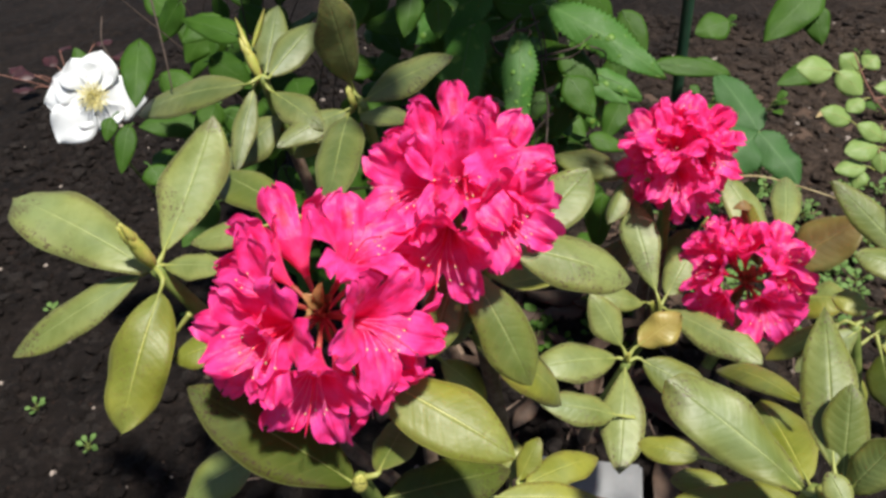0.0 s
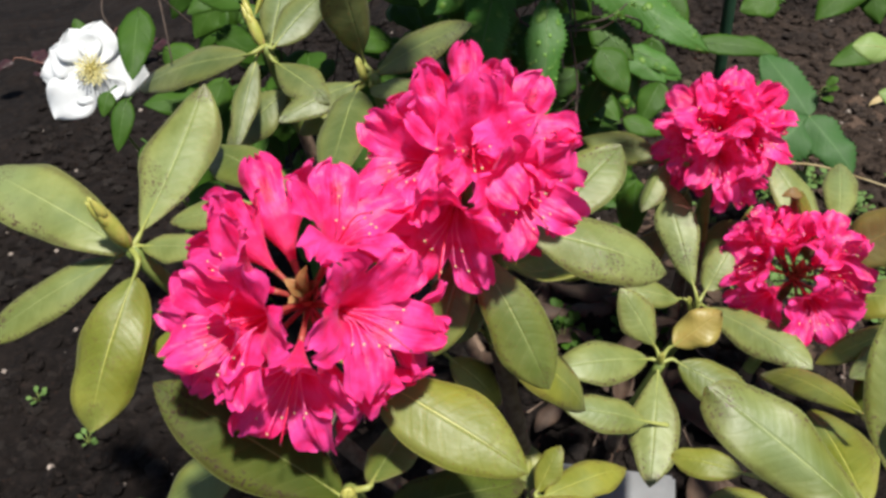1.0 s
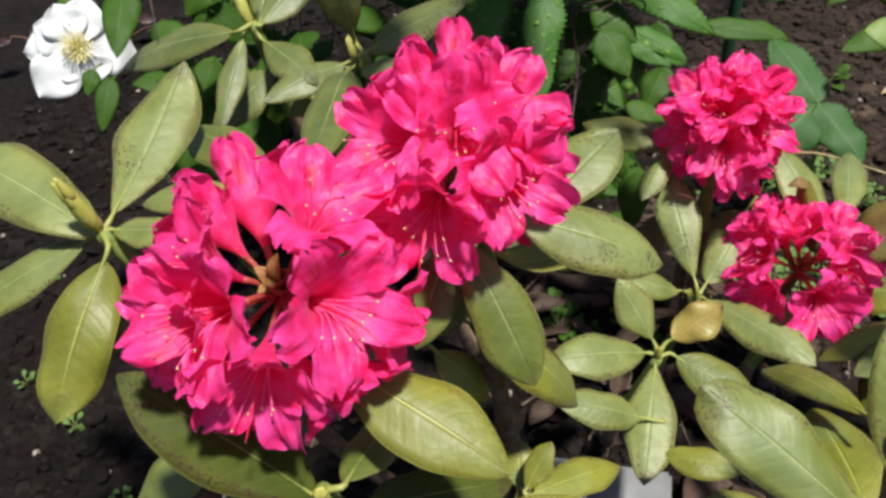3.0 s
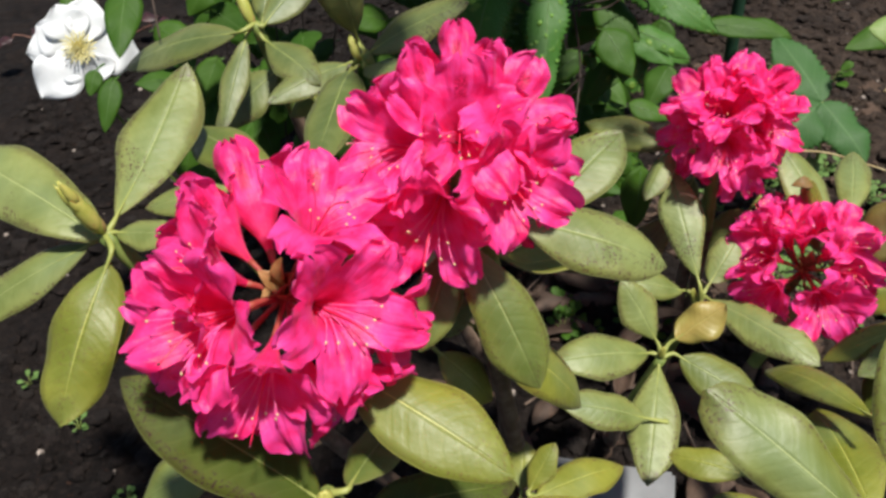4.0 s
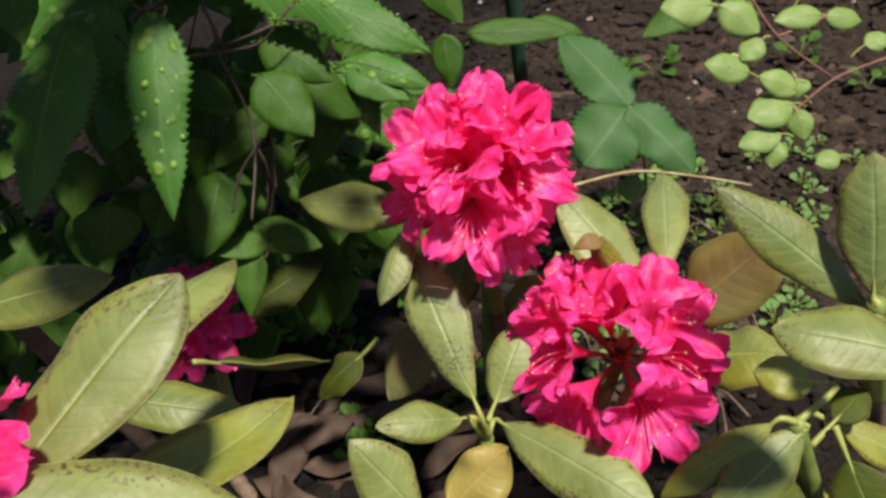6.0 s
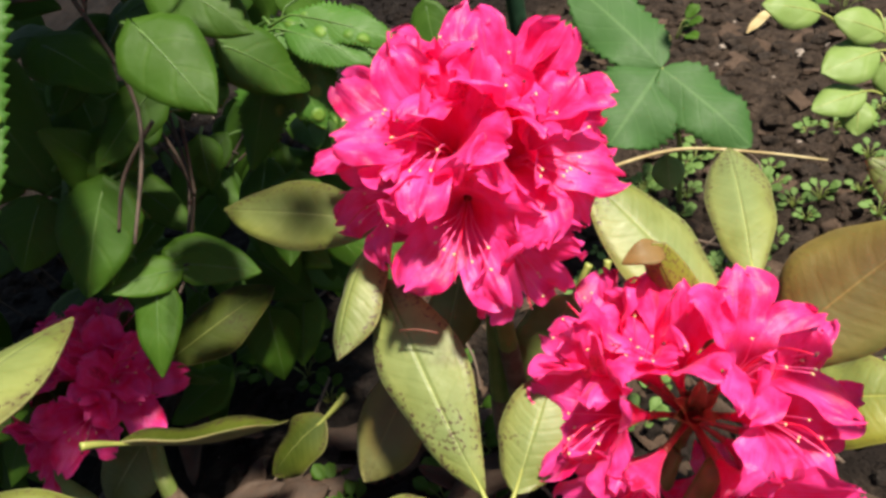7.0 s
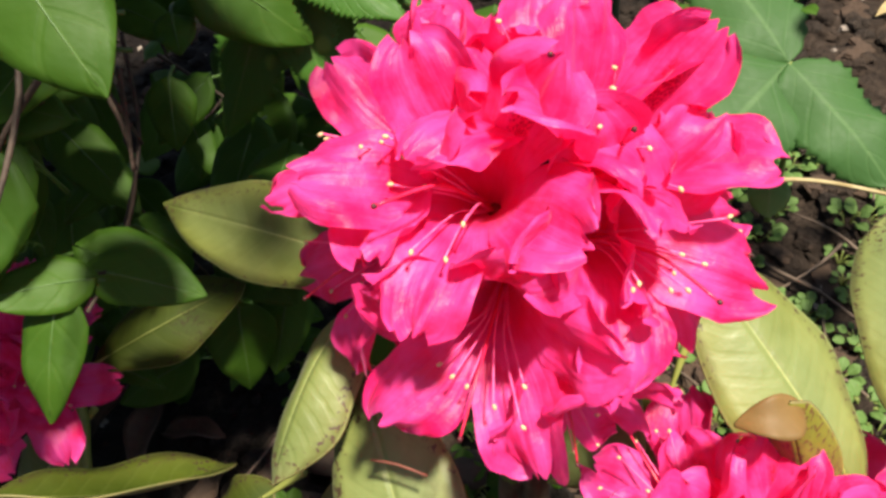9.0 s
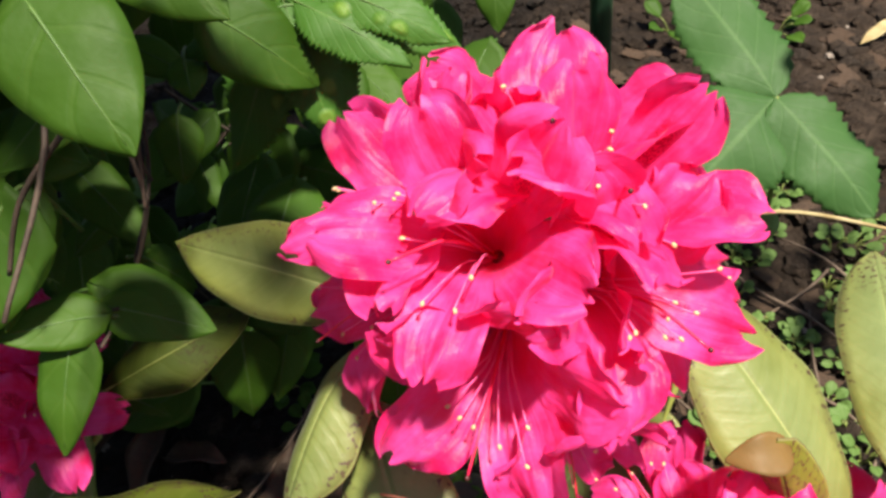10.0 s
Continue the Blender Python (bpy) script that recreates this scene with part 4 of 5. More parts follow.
leaf(near_shoot, (0.256, 0.362, 0.225), (0.2298, 0.4625, 0.1519), 0.0250, (-0.5, 0.42, 0.76), arch=0.1, style="y", fat=0.5, cup=-0.12, wave=0.03)
leaf(near_shoot, (0.2203, 0.2356, 0.3018), (0.2388, 0.2407, 0.3389), 0.0241, (-0.74, -0.51, 0.44), arch=0.05, style="g", fat=0.5, cup=-0.12, wave=0.03)
leaf(near_shoot, (0.2136, 0.2474, 0.269), (0.133, 0.2577, 0.2573), 0.0314, (-0.17, -0.27, 0.95), arch=0.06, style="y", fat=0.5, cup=-0.12, wave=0.03)
leaf(near_shoot, (0.18, 0.2848, 0.2387), (0.1421, 0.2864, 0.2443), 0.0191, (0.13, -0.31, 0.94), arch=0.06, style="y", fat=0.5, cup=-0.12, wave=0.03)
leaf(near_shoot, (0.211, 0.2186, 0.3135), (0.2059, 0.2363, 0.3203), 0.0152, (-0.17, -0.39, 0.9), arch=0.05, style="g", fat=0.5, cup=-0.12, wave=0.03)
# lowest leaves in front
lowest_shoot = shoot((0.0505, 0.3416, 0.1613), (0.080, 0.400), "low rhododendron shoot with yellowish leaves")
leaf(lowest_shoot, (0.0524, 0.337, 0.1715), (0.1149, 0.3833, 0.1384), 0.0287, (0.46, 0.01, 0.89), arch=0.08, style="y", fat=0.5, cup=-0.12, wave=0.03)
leaf(lowest_shoot, (0.0477, 0.3448, 0.1656), (0.0653, 0.3654, 0.19), 0.0177, (-0.27, -0.63, 0.73), arch=0.05, style="y", fat=0.5, cup=-0.12, wave=0.03)
leaf(lowest_shoot, (0.0423, 0.3567, 0.1489), (0.0441, 0.3841, 0.1672), 0.0273, (-0.02, -0.55, 0.83), arch=0.05, style="y", fat=0.5, cup=-0.12, wave=0.03)
leaf(lowest_shoot, (0.0307, 0.3071, 0.2003), (0.1037, 0.3129, 0.1846), 0.0253, (0.22, -0.28, 0.93), arch=0.05, style="y", fat=0.5, cup=-0.12, wave=0.03)
leaf(lowest_shoot, (0.1835, 0.3455, 0.186), (0.1404, 0.3639, 0.181), 0.0227, (-0.22, -0.26, 0.94), arch=0.08, style="y", fat=0.5, cup=-0.12, wave=0.03)
leaf(lowest_shoot, (0.1341, 0.4165, 0.1512), (0.0688, 0.4082, 0.1791), 0.0302, (0.41, -0.32, 0.86), arch=0.08, style="g", fat=0.5, cup=-0.12, wave=0.03)
# far right shoots
side_shoot = shoot((0.343, 0.472, 0.191), (0.400, 0.440), "rhododendron shoot with drooping green and bronze leaves")
leaf(side_shoot, (0.3632, 0.4236, 0.2827), (0.3110, 0.4504, 0.2895), 0.0310, (-0.20, -0.25, 0.95), arch=0.08, style="g", fat=0.55, cup=-0.12, wave=0.03)
leaf(side_shoot, (0.3645, 0.4941, 0.1892), (0.337, 0.5078, 0.1919), 0.0255, (-0.09, -0.37, 0.92), arch=0.08, style="y", fat=0.5, cup=-0.12, wave=0.03)
leaf(side_shoot, (0.3313, 0.473, 0.1929), (0.2729, 0.4684, 0.1566), 0.0204, (-0.4, -0.58, 0.71), arch=0.08, style="y", fat=0.5, cup=-0.12, wave=0.03)
leaf(side_shoot, (0.3464, 0.4694, 0.1875), (0.2909, 0.4476, 0.1629), 0.0297, (-0.15, -0.55, 0.82), arch=0.08, style="g", fat=0.5, cup=-0.12, wave=0.03)
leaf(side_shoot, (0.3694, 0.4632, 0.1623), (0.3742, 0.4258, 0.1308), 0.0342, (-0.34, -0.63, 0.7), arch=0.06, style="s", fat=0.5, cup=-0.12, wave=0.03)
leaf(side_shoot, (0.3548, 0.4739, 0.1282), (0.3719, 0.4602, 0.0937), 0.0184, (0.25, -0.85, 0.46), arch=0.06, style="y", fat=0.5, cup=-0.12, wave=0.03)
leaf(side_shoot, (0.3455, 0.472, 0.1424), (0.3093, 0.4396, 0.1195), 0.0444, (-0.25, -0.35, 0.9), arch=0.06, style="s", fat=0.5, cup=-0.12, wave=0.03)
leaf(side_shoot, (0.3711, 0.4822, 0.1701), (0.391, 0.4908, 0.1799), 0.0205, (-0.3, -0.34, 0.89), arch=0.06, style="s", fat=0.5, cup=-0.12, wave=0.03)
leaf(side_shoot, (0.378, 0.486, 0.1584), (0.4141, 0.4692, 0.1352), 0.0220, (0.25, -0.56, 0.79), arch=0.06, style="y", fat=0.5, cup=-0.12, wave=0.03)
outer_shoot = shoot((0.374, 0.477, 0.261), (0.440, 0.500), "rhododendron shoot with pale upright leaves")
leaf(outer_shoot, (0.3775, 0.4860, 0.2480), (0.3200, 0.5295, 0.3030), 0.0265, (-0.15, -0.62, 0.77), arch=0.05, style="g", fat=0.55, cup=-0.12, wave=0.03)
leaf(outer_shoot, (0.3733, 0.4787, 0.2632), (0.3798, 0.5084, 0.3206), 0.0304, (-0.38, -0.8, 0.46), arch=0.05, style="g", fat=0.55, cup=-0.12, wave=0.03)
leaf(outer_shoot, (0.3755, 0.4757, 0.2593), (0.4039, 0.4871, 0.2751), 0.0238, (-0.33, -0.38, 0.87), arch=0.05, style="g", fat=0.5, cup=-0.12, wave=0.03)
leaf(outer_shoot, (0.3732, 0.4732, 0.2562), (0.3793, 0.4493, 0.2608), 0.0181, (-0.38, 0.08, 0.92), arch=0.05, style="g", fat=0.5, cup=-0.12, wave=0.03)
# shaded twisted leaves low behind
shaded_shoot = shoot((-0.073, 0.6826, 0.1032), (0.000, 0.620), "shaded rhododendron shoot with twisted leaves")
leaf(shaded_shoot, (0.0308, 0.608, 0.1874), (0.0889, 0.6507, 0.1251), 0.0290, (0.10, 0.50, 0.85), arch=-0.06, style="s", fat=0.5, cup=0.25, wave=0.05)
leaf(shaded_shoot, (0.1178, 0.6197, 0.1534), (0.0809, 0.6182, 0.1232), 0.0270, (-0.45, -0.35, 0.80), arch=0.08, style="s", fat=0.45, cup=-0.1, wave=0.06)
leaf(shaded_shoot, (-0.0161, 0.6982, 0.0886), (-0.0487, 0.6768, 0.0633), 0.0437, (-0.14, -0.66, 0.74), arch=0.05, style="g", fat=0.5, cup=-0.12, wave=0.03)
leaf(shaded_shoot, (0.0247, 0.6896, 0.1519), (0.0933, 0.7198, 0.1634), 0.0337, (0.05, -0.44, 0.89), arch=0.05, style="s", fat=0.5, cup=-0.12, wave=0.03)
# flower trusses
front_truss = truss((-0.06, 0.297, 0.392), (0, -0.35, 0.94), (-0.02, 0.335, 0.30), "large bright pink rhododendron flower truss in full bloom")
floret(front_truss, (-0.288, -0.789, 0.542), 1.0, 0, up=(0.44, 0.39, 0.81))
floret(front_truss, (0.670, -0.613, 0.420), 1.02, 1, up=(-0.47, 0.09, 0.88))
floret(front_truss, (0.043, -0.998, -0.034), 0.98, 2, up=(0.39, -0.01, 0.92))
floret(front_truss, (0.593, -0.533, -0.603), 0.92, 3)
floret(front_truss, (-0.395, 0.820, 0.415), 1.04, 4)
floret(front_truss, (0.481, 0.117, 0.869), 1.0, 5, up=(-0.38, 0.92, 0.09))
floret(front_truss, (-0.715, 0.537, 0.448), 0.86, 6)
floret(front_truss, (-0.596, -0.344, 0.726), 0.88, 7)
floret(front_truss, (-0.597, -0.728, 0.336), 0.95, 3, up=(0.74, -0.33, 0.59))
floret(front_truss, (-0.719, -0.517, -0.464), 0.85, 0)
floret(front_truss, (0.794, 0.485, -0.367), 0.88, 1)
floret(front_truss, (0.949, -0.104, -0.296), 0.88, 4)
floret(front_truss, (0.564, 0.820, 0.101), 0.95, 2)
floret(front_truss, (0.279, -0.717, -0.639), 0.88, 5)
second_truss = truss((0.016, 0.379, 0.412), (0.1, -0.35, 0.93), (0.03, 0.39, 0.32), "bright pink rhododendron flower truss with red-spotted petals")
floret(second_truss, (0.108, -0.665, 0.739), 0.95, 1, up=(-0.04, 0.74, 0.67))
floret(second_truss, (-0.443, -0.667, 0.599), 0.98, 0, up=(0.44, 0.42, 0.79))
floret(second_truss, (0.484, -0.824, 0.293), 0.98, 2, up=(-0.25, 0.19, 0.95))
floret(second_truss, (-0.178, -0.984, -0.001), 1.0, 3, up=(0.07, -0.01, 1.00))
floret(second_truss, (0.604, -0.343, 0.720), 0.92, 5, up=(0.17, 0.94, 0.31))
floret(second_truss, (-0.022, 0.884, 0.467), 0.95, 4, up=(0.12, -0.46, 0.88))
floret(second_truss, (-0.474, 0.785, 0.398), 0.85, 6)
floret(second_truss, (0.284, 0.886, 0.365), 0.85, 7)
floret(second_truss, (-0.816, 0.559, 0.151), 0.8, 1)
floret(second_truss, (0.815, -0.532, 0.228), 0.88, 6)
floret(second_truss, (0.631, 0.183, -0.754), 0.9, 2)
floret(second_truss, (-0.907, 0.133, -0.399), 0.75, 4)
floret(second_truss, (0.180, 0.967, -0.182), 0.8, 5)
back_truss = truss((0.215, 0.624, 0.266), (0.05, -0.3, 0.95), (0.215, 0.63, 0.16), "deep pink rhododendron flower truss with ruffled spotted petals")
floret(back_truss, (-0.191, -0.510, 0.839), 0.96, 0, up=(0.80, 0.48, 0.35))
floret(back_truss, (0.444, -0.670, 0.590), 0.96, 1, up=(-0.37, 0.55, 0.75))
floret(back_truss, (-0.189, -0.934, 0.303), 0.94, 2, up=(0.30, 0.35, 0.89))
floret(back_truss, (0.179, -0.056, 0.982), 1.0, 5, up=(0.22, 0.98, 0.02))
floret(back_truss, (0.474, -0.302, 0.827), 0.98, 4, up=(0.55, 0.81, -0.22))
floret(back_truss, (-0.493, -0.181, 0.851), 0.92, 3, up=(0.69, 0.58, 0.43))
floret(back_truss, (-0.798, -0.422, 0.430), 0.82, 7, up=(0.42, 0.13, 0.90))
floret(back_truss, (0.164, -0.960, -0.227), 0.82, 6, up=(0.06, 0.10, 0.99))
floret(back_truss, (0.720, -0.510, 0.470), 0.84, 1)
floret(back_truss, (-0.013, 0.490, 0.872), 0.8, 6)
floret(back_truss, (0.864, 0.417, 0.283), 0.85, 2)
floret(back_truss, (0.670, 0.263, -0.695), 0.75, 4)
floret(back_truss, (-0.330, 0.752, 0.570), 0.85, 3)
floret(back_truss, (-0.506, 0.358, -0.785), 0.75, 5)
right_truss = truss((0.276, 0.551, 0.174), (0.05, -0.35, 0.94), (0.26, 0.55, 0.12), "deep pink rhododendron flower truss with an open centre")
floret(right_truss, (0.485, -0.141, 0.863), 1.0, 1, up=(0.02, 0.99, 0.15))
floret(right_truss, (0.570, -0.582, 0.580), 0.92, 5, up=(0.37, 0.81, 0.45))
floret(right_truss, (0.027, -0.968, 0.251), 1.0, 0, up=(-0.01, 0.25, 0.97))
floret(right_truss, (-0.775, -0.621, 0.118), 0.92, 2, up=(0.38, -0.30, 0.88))
floret(right_truss, (-0.784, -0.138, 0.606), 0.95, 3, up=(0.38, 0.66, 0.64))
floret(right_truss, (-0.544, 0.402, 0.737), 0.95, 4, up=(-0.00, -0.88, 0.48))
floret(right_truss, (-0.139, 0.081, 0.987), 0.88, 6, up=(0.32, 0.95, -0.03))
floret(right_truss, (-0.432, 0.239, 0.870), 0.85, 7, up=(0.07, 0.97, -0.23))
floret(right_truss, (0.837, 0.545, 0.055), 0.85, 3)
floret(right_truss, (0.847, -0.125, -0.518), 0.85, 1)
floret(right_truss, (0.255, -0.183, -0.950), 0.85, 5)
floret(right_truss, (0.664, -0.242, -0.707), 0.82, 6)
floret(right_truss, (-0.610, -0.018, -0.792), 0.82, 0)
hidden_truss = truss((-0.015, 0.7, 0.13), (-0.1, -0.3, 0.95), (0.0, 0.66, 0.08), "shaded magenta rhododendron flower truss behind green vine leaves")
floret(hidden_truss, (-0.374, 0.473, 0.797), size=0.85, variant=0)
floret(hidden_truss, (0.312, 0.108, 0.944), size=0.85, variant=1)
floret(hidden_truss, (-0.3, -0.177, 0.937), size=0.85, variant=2)
floret(hidden_truss, (0.364, -0.389, 0.846), size=0.85, variant=3)
floret(hidden_truss, (-0.023, -0.843, 0.537), size=0.85, variant=4)
floret(hidden_truss, (0.529, -0.57, 0.628), size=0.85, variant=5)
floret(hidden_truss, (-0.332, 0.514, 0.791), size=0.85, variant=0)
floret(hidden_truss, (-0.753, 0.299, 0.587), size=0.85, variant=1)
floret(hidden_truss, (-0.829, -0.556, 0.064), size=0.85, variant=2)
# serrated perennial
perennial = plant("leafy_perennial", (0.12, 0.76, 0.02), "green perennial with blistered serrated leaves", "perennial")
serrated_leaf(perennial, (0.1012, 0.708, 0.3985), (0.206, 0.6536, 0.3412), 0.0383, (0.05, -0.68, 0.73), arch=0.06)
hanging = serrated_leaf(perennial, (0.0700, 0.6433, 0.4026), (0.0610, 0.5700, 0.3230), 0.0285, (0.15, -0.78, 0.6), arch=0.05)
serrated_leaf(perennial, (0.0261, 0.6497, 0.4029), (0.0060, 0.5560, 0.3500), 0.0370, (0.12, -0.6, 0.79), arch=0.06)
serrated_leaf(perennial, (0.1443, 0.7628, 0.2943), (0.1591, 0.7288, 0.2504), 0.0268, (0.09, -0.77, 0.63), arch=0.06)
serrated_leaf(perennial, (0.143, 0.7658, 0.2981), (0.2066, 0.7465, 0.2703), 0.0268, (0.12, -0.67, 0.73), arch=0.06)
serrated_leaf(perennial, (0.0688, 0.7458, 0.3674), (-0.0356, 0.7463, 0.3737), 0.0324, (0.04, -0.67, 0.74), arch=0.06)
serrated_leaf(perennial, (0.1457, 0.7669, 0.2994), (0.1051, 0.7372, 0.2317), 0.0317, (-0.17, -0.86, 0.48), arch=0.06)
serrated_leaf(perennial, (0.1411, 0.7396, 0.3003), (0.104, 0.7277, 0.2907), 0.0185, (0.03, -0.68, 0.73), arch=0.06)
serrated_leaf(perennial, (0.1476, 0.7415, 0.3017), (0.1877, 0.7236, 0.2791), 0.0205, (0.14, -0.64, 0.76), arch=0.06)
serrated_leaf(perennial, (0.1564, 0.7455, 0.3052), (0.203, 0.7292, 0.2837), 0.0185, (0.12, -0.65, 0.75), arch=0.06)
serrated_leaf(perennial, (0.1412, 0.7512, 0.298), (0.1523, 0.7274, 0.2497), 0.0262, (0.24, -0.85, 0.47), arch=0.06)
serrated_leaf(perennial, (0.048, 0.7295, 0.4099), (-0.0363, 0.6942, 0.3733), 0.0437, (-0.03, -0.69, 0.72), arch=0.06)
serrated_leaf(perennial, (0.0406, 0.6801, 0.3965), (0.0018, 0.6502, 0.3624), 0.0419, (-0.07, -0.71, 0.7), arch=0.06)
serrated_leaf(perennial, (0.0285, 0.6885, 0.3599), (0.0098, 0.6577, 0.3227), 0.0327, (-0.06, -0.75, 0.65), arch=0.06)
# pale blisters on the hanging serrated leaf
b, x, y, z, L = frame_of((0.0700, 0.6433, 0.4026), (0.0610, 0.5700, 0.3230), (0.15, -0.78, 0.6))
for k, (q, w) in enumerate(((0.30, -0.10), (0.36, 0.16), (0.41, -0.22), (0.45, 0.05), (0.50, 0.24), (0.55, -0.12), (0.60, 0.10), (0.62, -0.30), (0.68, 0.02), (0.74, -0.14), (0.34, -0.30), (0.52, 0.38))):
    bm = bmesh.new()
    r = 0.0021 + 0.0008 * math.sin(k * 2.3)
    blob(bm, b + y * (q * L - r * 0.6) + x * w * 0.030 + z * (0.05 * L * 4 * q * (1 - q) - abs(w) * 0.003 - 0.0006), y + x * 0.4 * math.sin(k * 1.7), r * 2.0, r * 1.5, 0, 5, 8)
    part("leaf_blister", bm, PALE_GALL, hanging, "pale green blister")
# clematis vine
vine = plant("clematis_vine", (0.03, 0.80, 0.02), "green clematis vine with heart-shaped leaves on thin brown stems", "clematis")
vine_leaf(vine, (0.1169, 0.6838, 0.3556), (0.146, 0.6666, 0.3322), 0.0329, (0.15, -0.7, 0.7), arch=0.06)
vine_leaf(vine, (0.1165, 0.6319, 0.3547), (0.1333, 0.6122, 0.329), 0.0328, (0.17, -0.73, 0.66), arch=0.06)
vine_leaf(vine, (-0.0271, 0.6964, 0.4199), (-0.0357, 0.6726, 0.3901), 0.0278, (0.24, -0.79, 0.56), arch=0.06)
vine_leaf(vine, (0.0766, 0.6623, 0.2419), (0.1109, 0.6522, 0.2272), 0.0257, (0.18, -0.57, 0.8), arch=0.06)
vine_leaf(vine, (0.0669, 0.6425, 0.2385), (0.0591, 0.619, 0.2091), 0.0222, (0.07, -0.79, 0.61), arch=0.06)
vine_leaf(vine, (0.0545, 0.6797, 0.2958), (0.085, 0.674, 0.2869), 0.0280, (0.12, -0.59, 0.8), arch=0.06)
vine_leaf(vine, (0.0923, 0.6821, 0.313), (0.0621, 0.6653, 0.2933), 0.0255, (-0.05, -0.72, 0.69), arch=0.06)
vine_leaf(vine, (0.0068, 0.7189, 0.332), (0.0296, 0.6863, 0.2732), 0.0452, (0.3, -0.78, 0.55), arch=0.06)
vine_leaf(vine, (-0.0016, 0.7057, 0.3318), (-0.0054, 0.682, 0.302), 0.0260, (0.2, -0.78, 0.59), arch=0.06)
vine_leaf(vine, (0.0604, 0.658, 0.2842), (0.0439, 0.6324, 0.2526), 0.0393, (0.04, -0.79, 0.62), arch=0.06)
vine_leaf(vine, (-0.0047, 0.6466, 0.2894), (-0.0102, 0.6301, 0.2688), 0.0424, (0.17, -0.79, 0.59), arch=0.06)
vine_leaf(vine, (-0.0283, 0.6942, 0.3025), (-0.0377, 0.672, 0.2749), 0.0326, (0.17, -0.8, 0.58), arch=0.06)
vine_leaf(vine, (-0.086, 0.7282, 0.4133), (-0.099, 0.7008, 0.3793), 0.0378, (0.27, -0.8, 0.54), arch=0.06)
vine_leaf(vine, (0.0234, 0.676, 0.2767), (0.0096, 0.6594, 0.2563), 0.0367, (0.04, -0.79, 0.62), arch=0.06)
vine_leaf(vine, (0.1233, 0.7277, 0.3045), (0.1511, 0.7293, 0.2727), 0.0343, (0.53, -0.74, 0.42), arch=0.06)
vine_leaf(vine, (0.0573, 0.6800, 0.2809), (0.0475, 0.6680, 0.3157), 0.0296, (0.87, -0.49, 0.08), arch=0.06)
vine_leaf(vine, (0.0483, 0.6900, 0.2662), (0.0199, 0.6780, 0.2208), 0.0307, (-0.07, -0.95, 0.30), arch=0.06)
vine_leaf(vine, (0.0775, 0.7050, 0.2911), (0.0513, 0.6930, 0.2776), 0.0222, (0.00, -0.75, 0.66), arch=0.06)
vine_leaf(vine, (0.0738, 0.6500, 0.2428), (0.0476, 0.6380, 0.2493), 0.0203, (0.40, -0.43, 0.81), arch=0.06)
vine_leaf(vine, (0.1084, 0.7200, 0.2931), (0.1114, 0.7080, 0.2864), 0.0152, (0.16, -0.45, 0.88), arch=0.06)
vine_leaf(vine, (0.0789, 0.7600, 0.2435), (0.0765, 0.7480, 0.2203), 0.0225, (0.20, -0.88, 0.43), arch=0.06)
vine_leaf(vine, (0.0793, 0.7800, 0.2079), (0.0706, 0.7680, 0.1876), 0.0178, (0.04, -0.87, 0.49), arch=0.06)
vine_leaf(vine, (0.0501, 0.7200, 0.3141), (0.0387, 0.7080, 0.3026), 0.0185, (0.19, -0.77, 0.61), arch=0.06)
vine_leaf(vine, (0.0032, 0.7200, 0.2448), (-0.0037, 0.7080, 0.2390), 0.0239, (0.32, -0.56, 0.77), arch=0.06)
vine_leaf(vine, (0.0797, 0.6553, 0.2402), (0.1102, 0.652, 0.227), 0.0200, (0.31, -0.47, 0.83), arch=0.06)
vine_leaf(vine, (0.0464, 0.7272, 0.2487), (0.0726, 0.7051, 0.2228), 0.0240, (0.32, -0.54, 0.78), arch=0.06)
vine_leaf(vine, (0.0629, 0.665, 0.2834), (0.0549, 0.6364, 0.2536), 0.0246, (0.32, -0.72, 0.61), arch=0.06)
vine_leaf(vine, (0.0351, 0.715, 0.266), (0.0639, 0.7272, 0.2764), 0.0162, (0.05, -0.72, 0.7), arch=0.06)
vine_leaf(vine, (0.0565, 0.7978, 0.2644), (0.0836, 0.7873, 0.2509), 0.0202, (0.17, -0.58, 0.8), arch=0.06)
vine_leaf(vine, (0.0834, 0.782, 0.2306), (0.0612, 0.7644, 0.2138), 0.0207, (0.07, -0.73, 0.68), arch=0.06)
vine_leaf(vine, (0.0732, 0.7788, 0.2135), (0.0824, 0.7608, 0.1935), 0.0156, (0.28, -0.64, 0.71), arch=0.06)
vine_leaf(vine, (0.1019, 0.8307, 0.2077), (0.0992, 0.8075, 0.1832), 0.0156, (0.17, -0.72, 0.67), arch=0.06)
vine_leaf(vine, (0.0467, 0.729, 0.2213), (0.0308, 0.7183, 0.2112), 0.0140, (0.05, -0.72, 0.69), arch=0.06)
vine_leaf(vine, (0.0199, 0.7082, 0.1283), (0.0431, 0.7, 0.1175), 0.0116, (0.27, -0.39, 0.88), arch=0.06)
vine_leaf(vine, (0.0305, 0.761, 0.2861), (0.0347, 0.7443, 0.2679), 0.0216, (0.36, -0.64, 0.67), arch=0.06)
vine_leaf(vine, (0.0275, 0.7658, 0.2475), (0.0455, 0.7496, 0.2288), 0.0183, (0.32, -0.55, 0.77), arch=0.06)
vine_leaf(vine, (0.0501, 0.7384, 0.1871), (0.0626, 0.7429, 0.1615), 0.0227, (0.8, -0.52, 0.3), arch=0.06)
vine_leaf(vine, (0.0227, 0.7178, 0.2261), (0.0281, 0.7005, 0.2072), 0.0173, (0.39, -0.62, 0.68), arch=0.06)
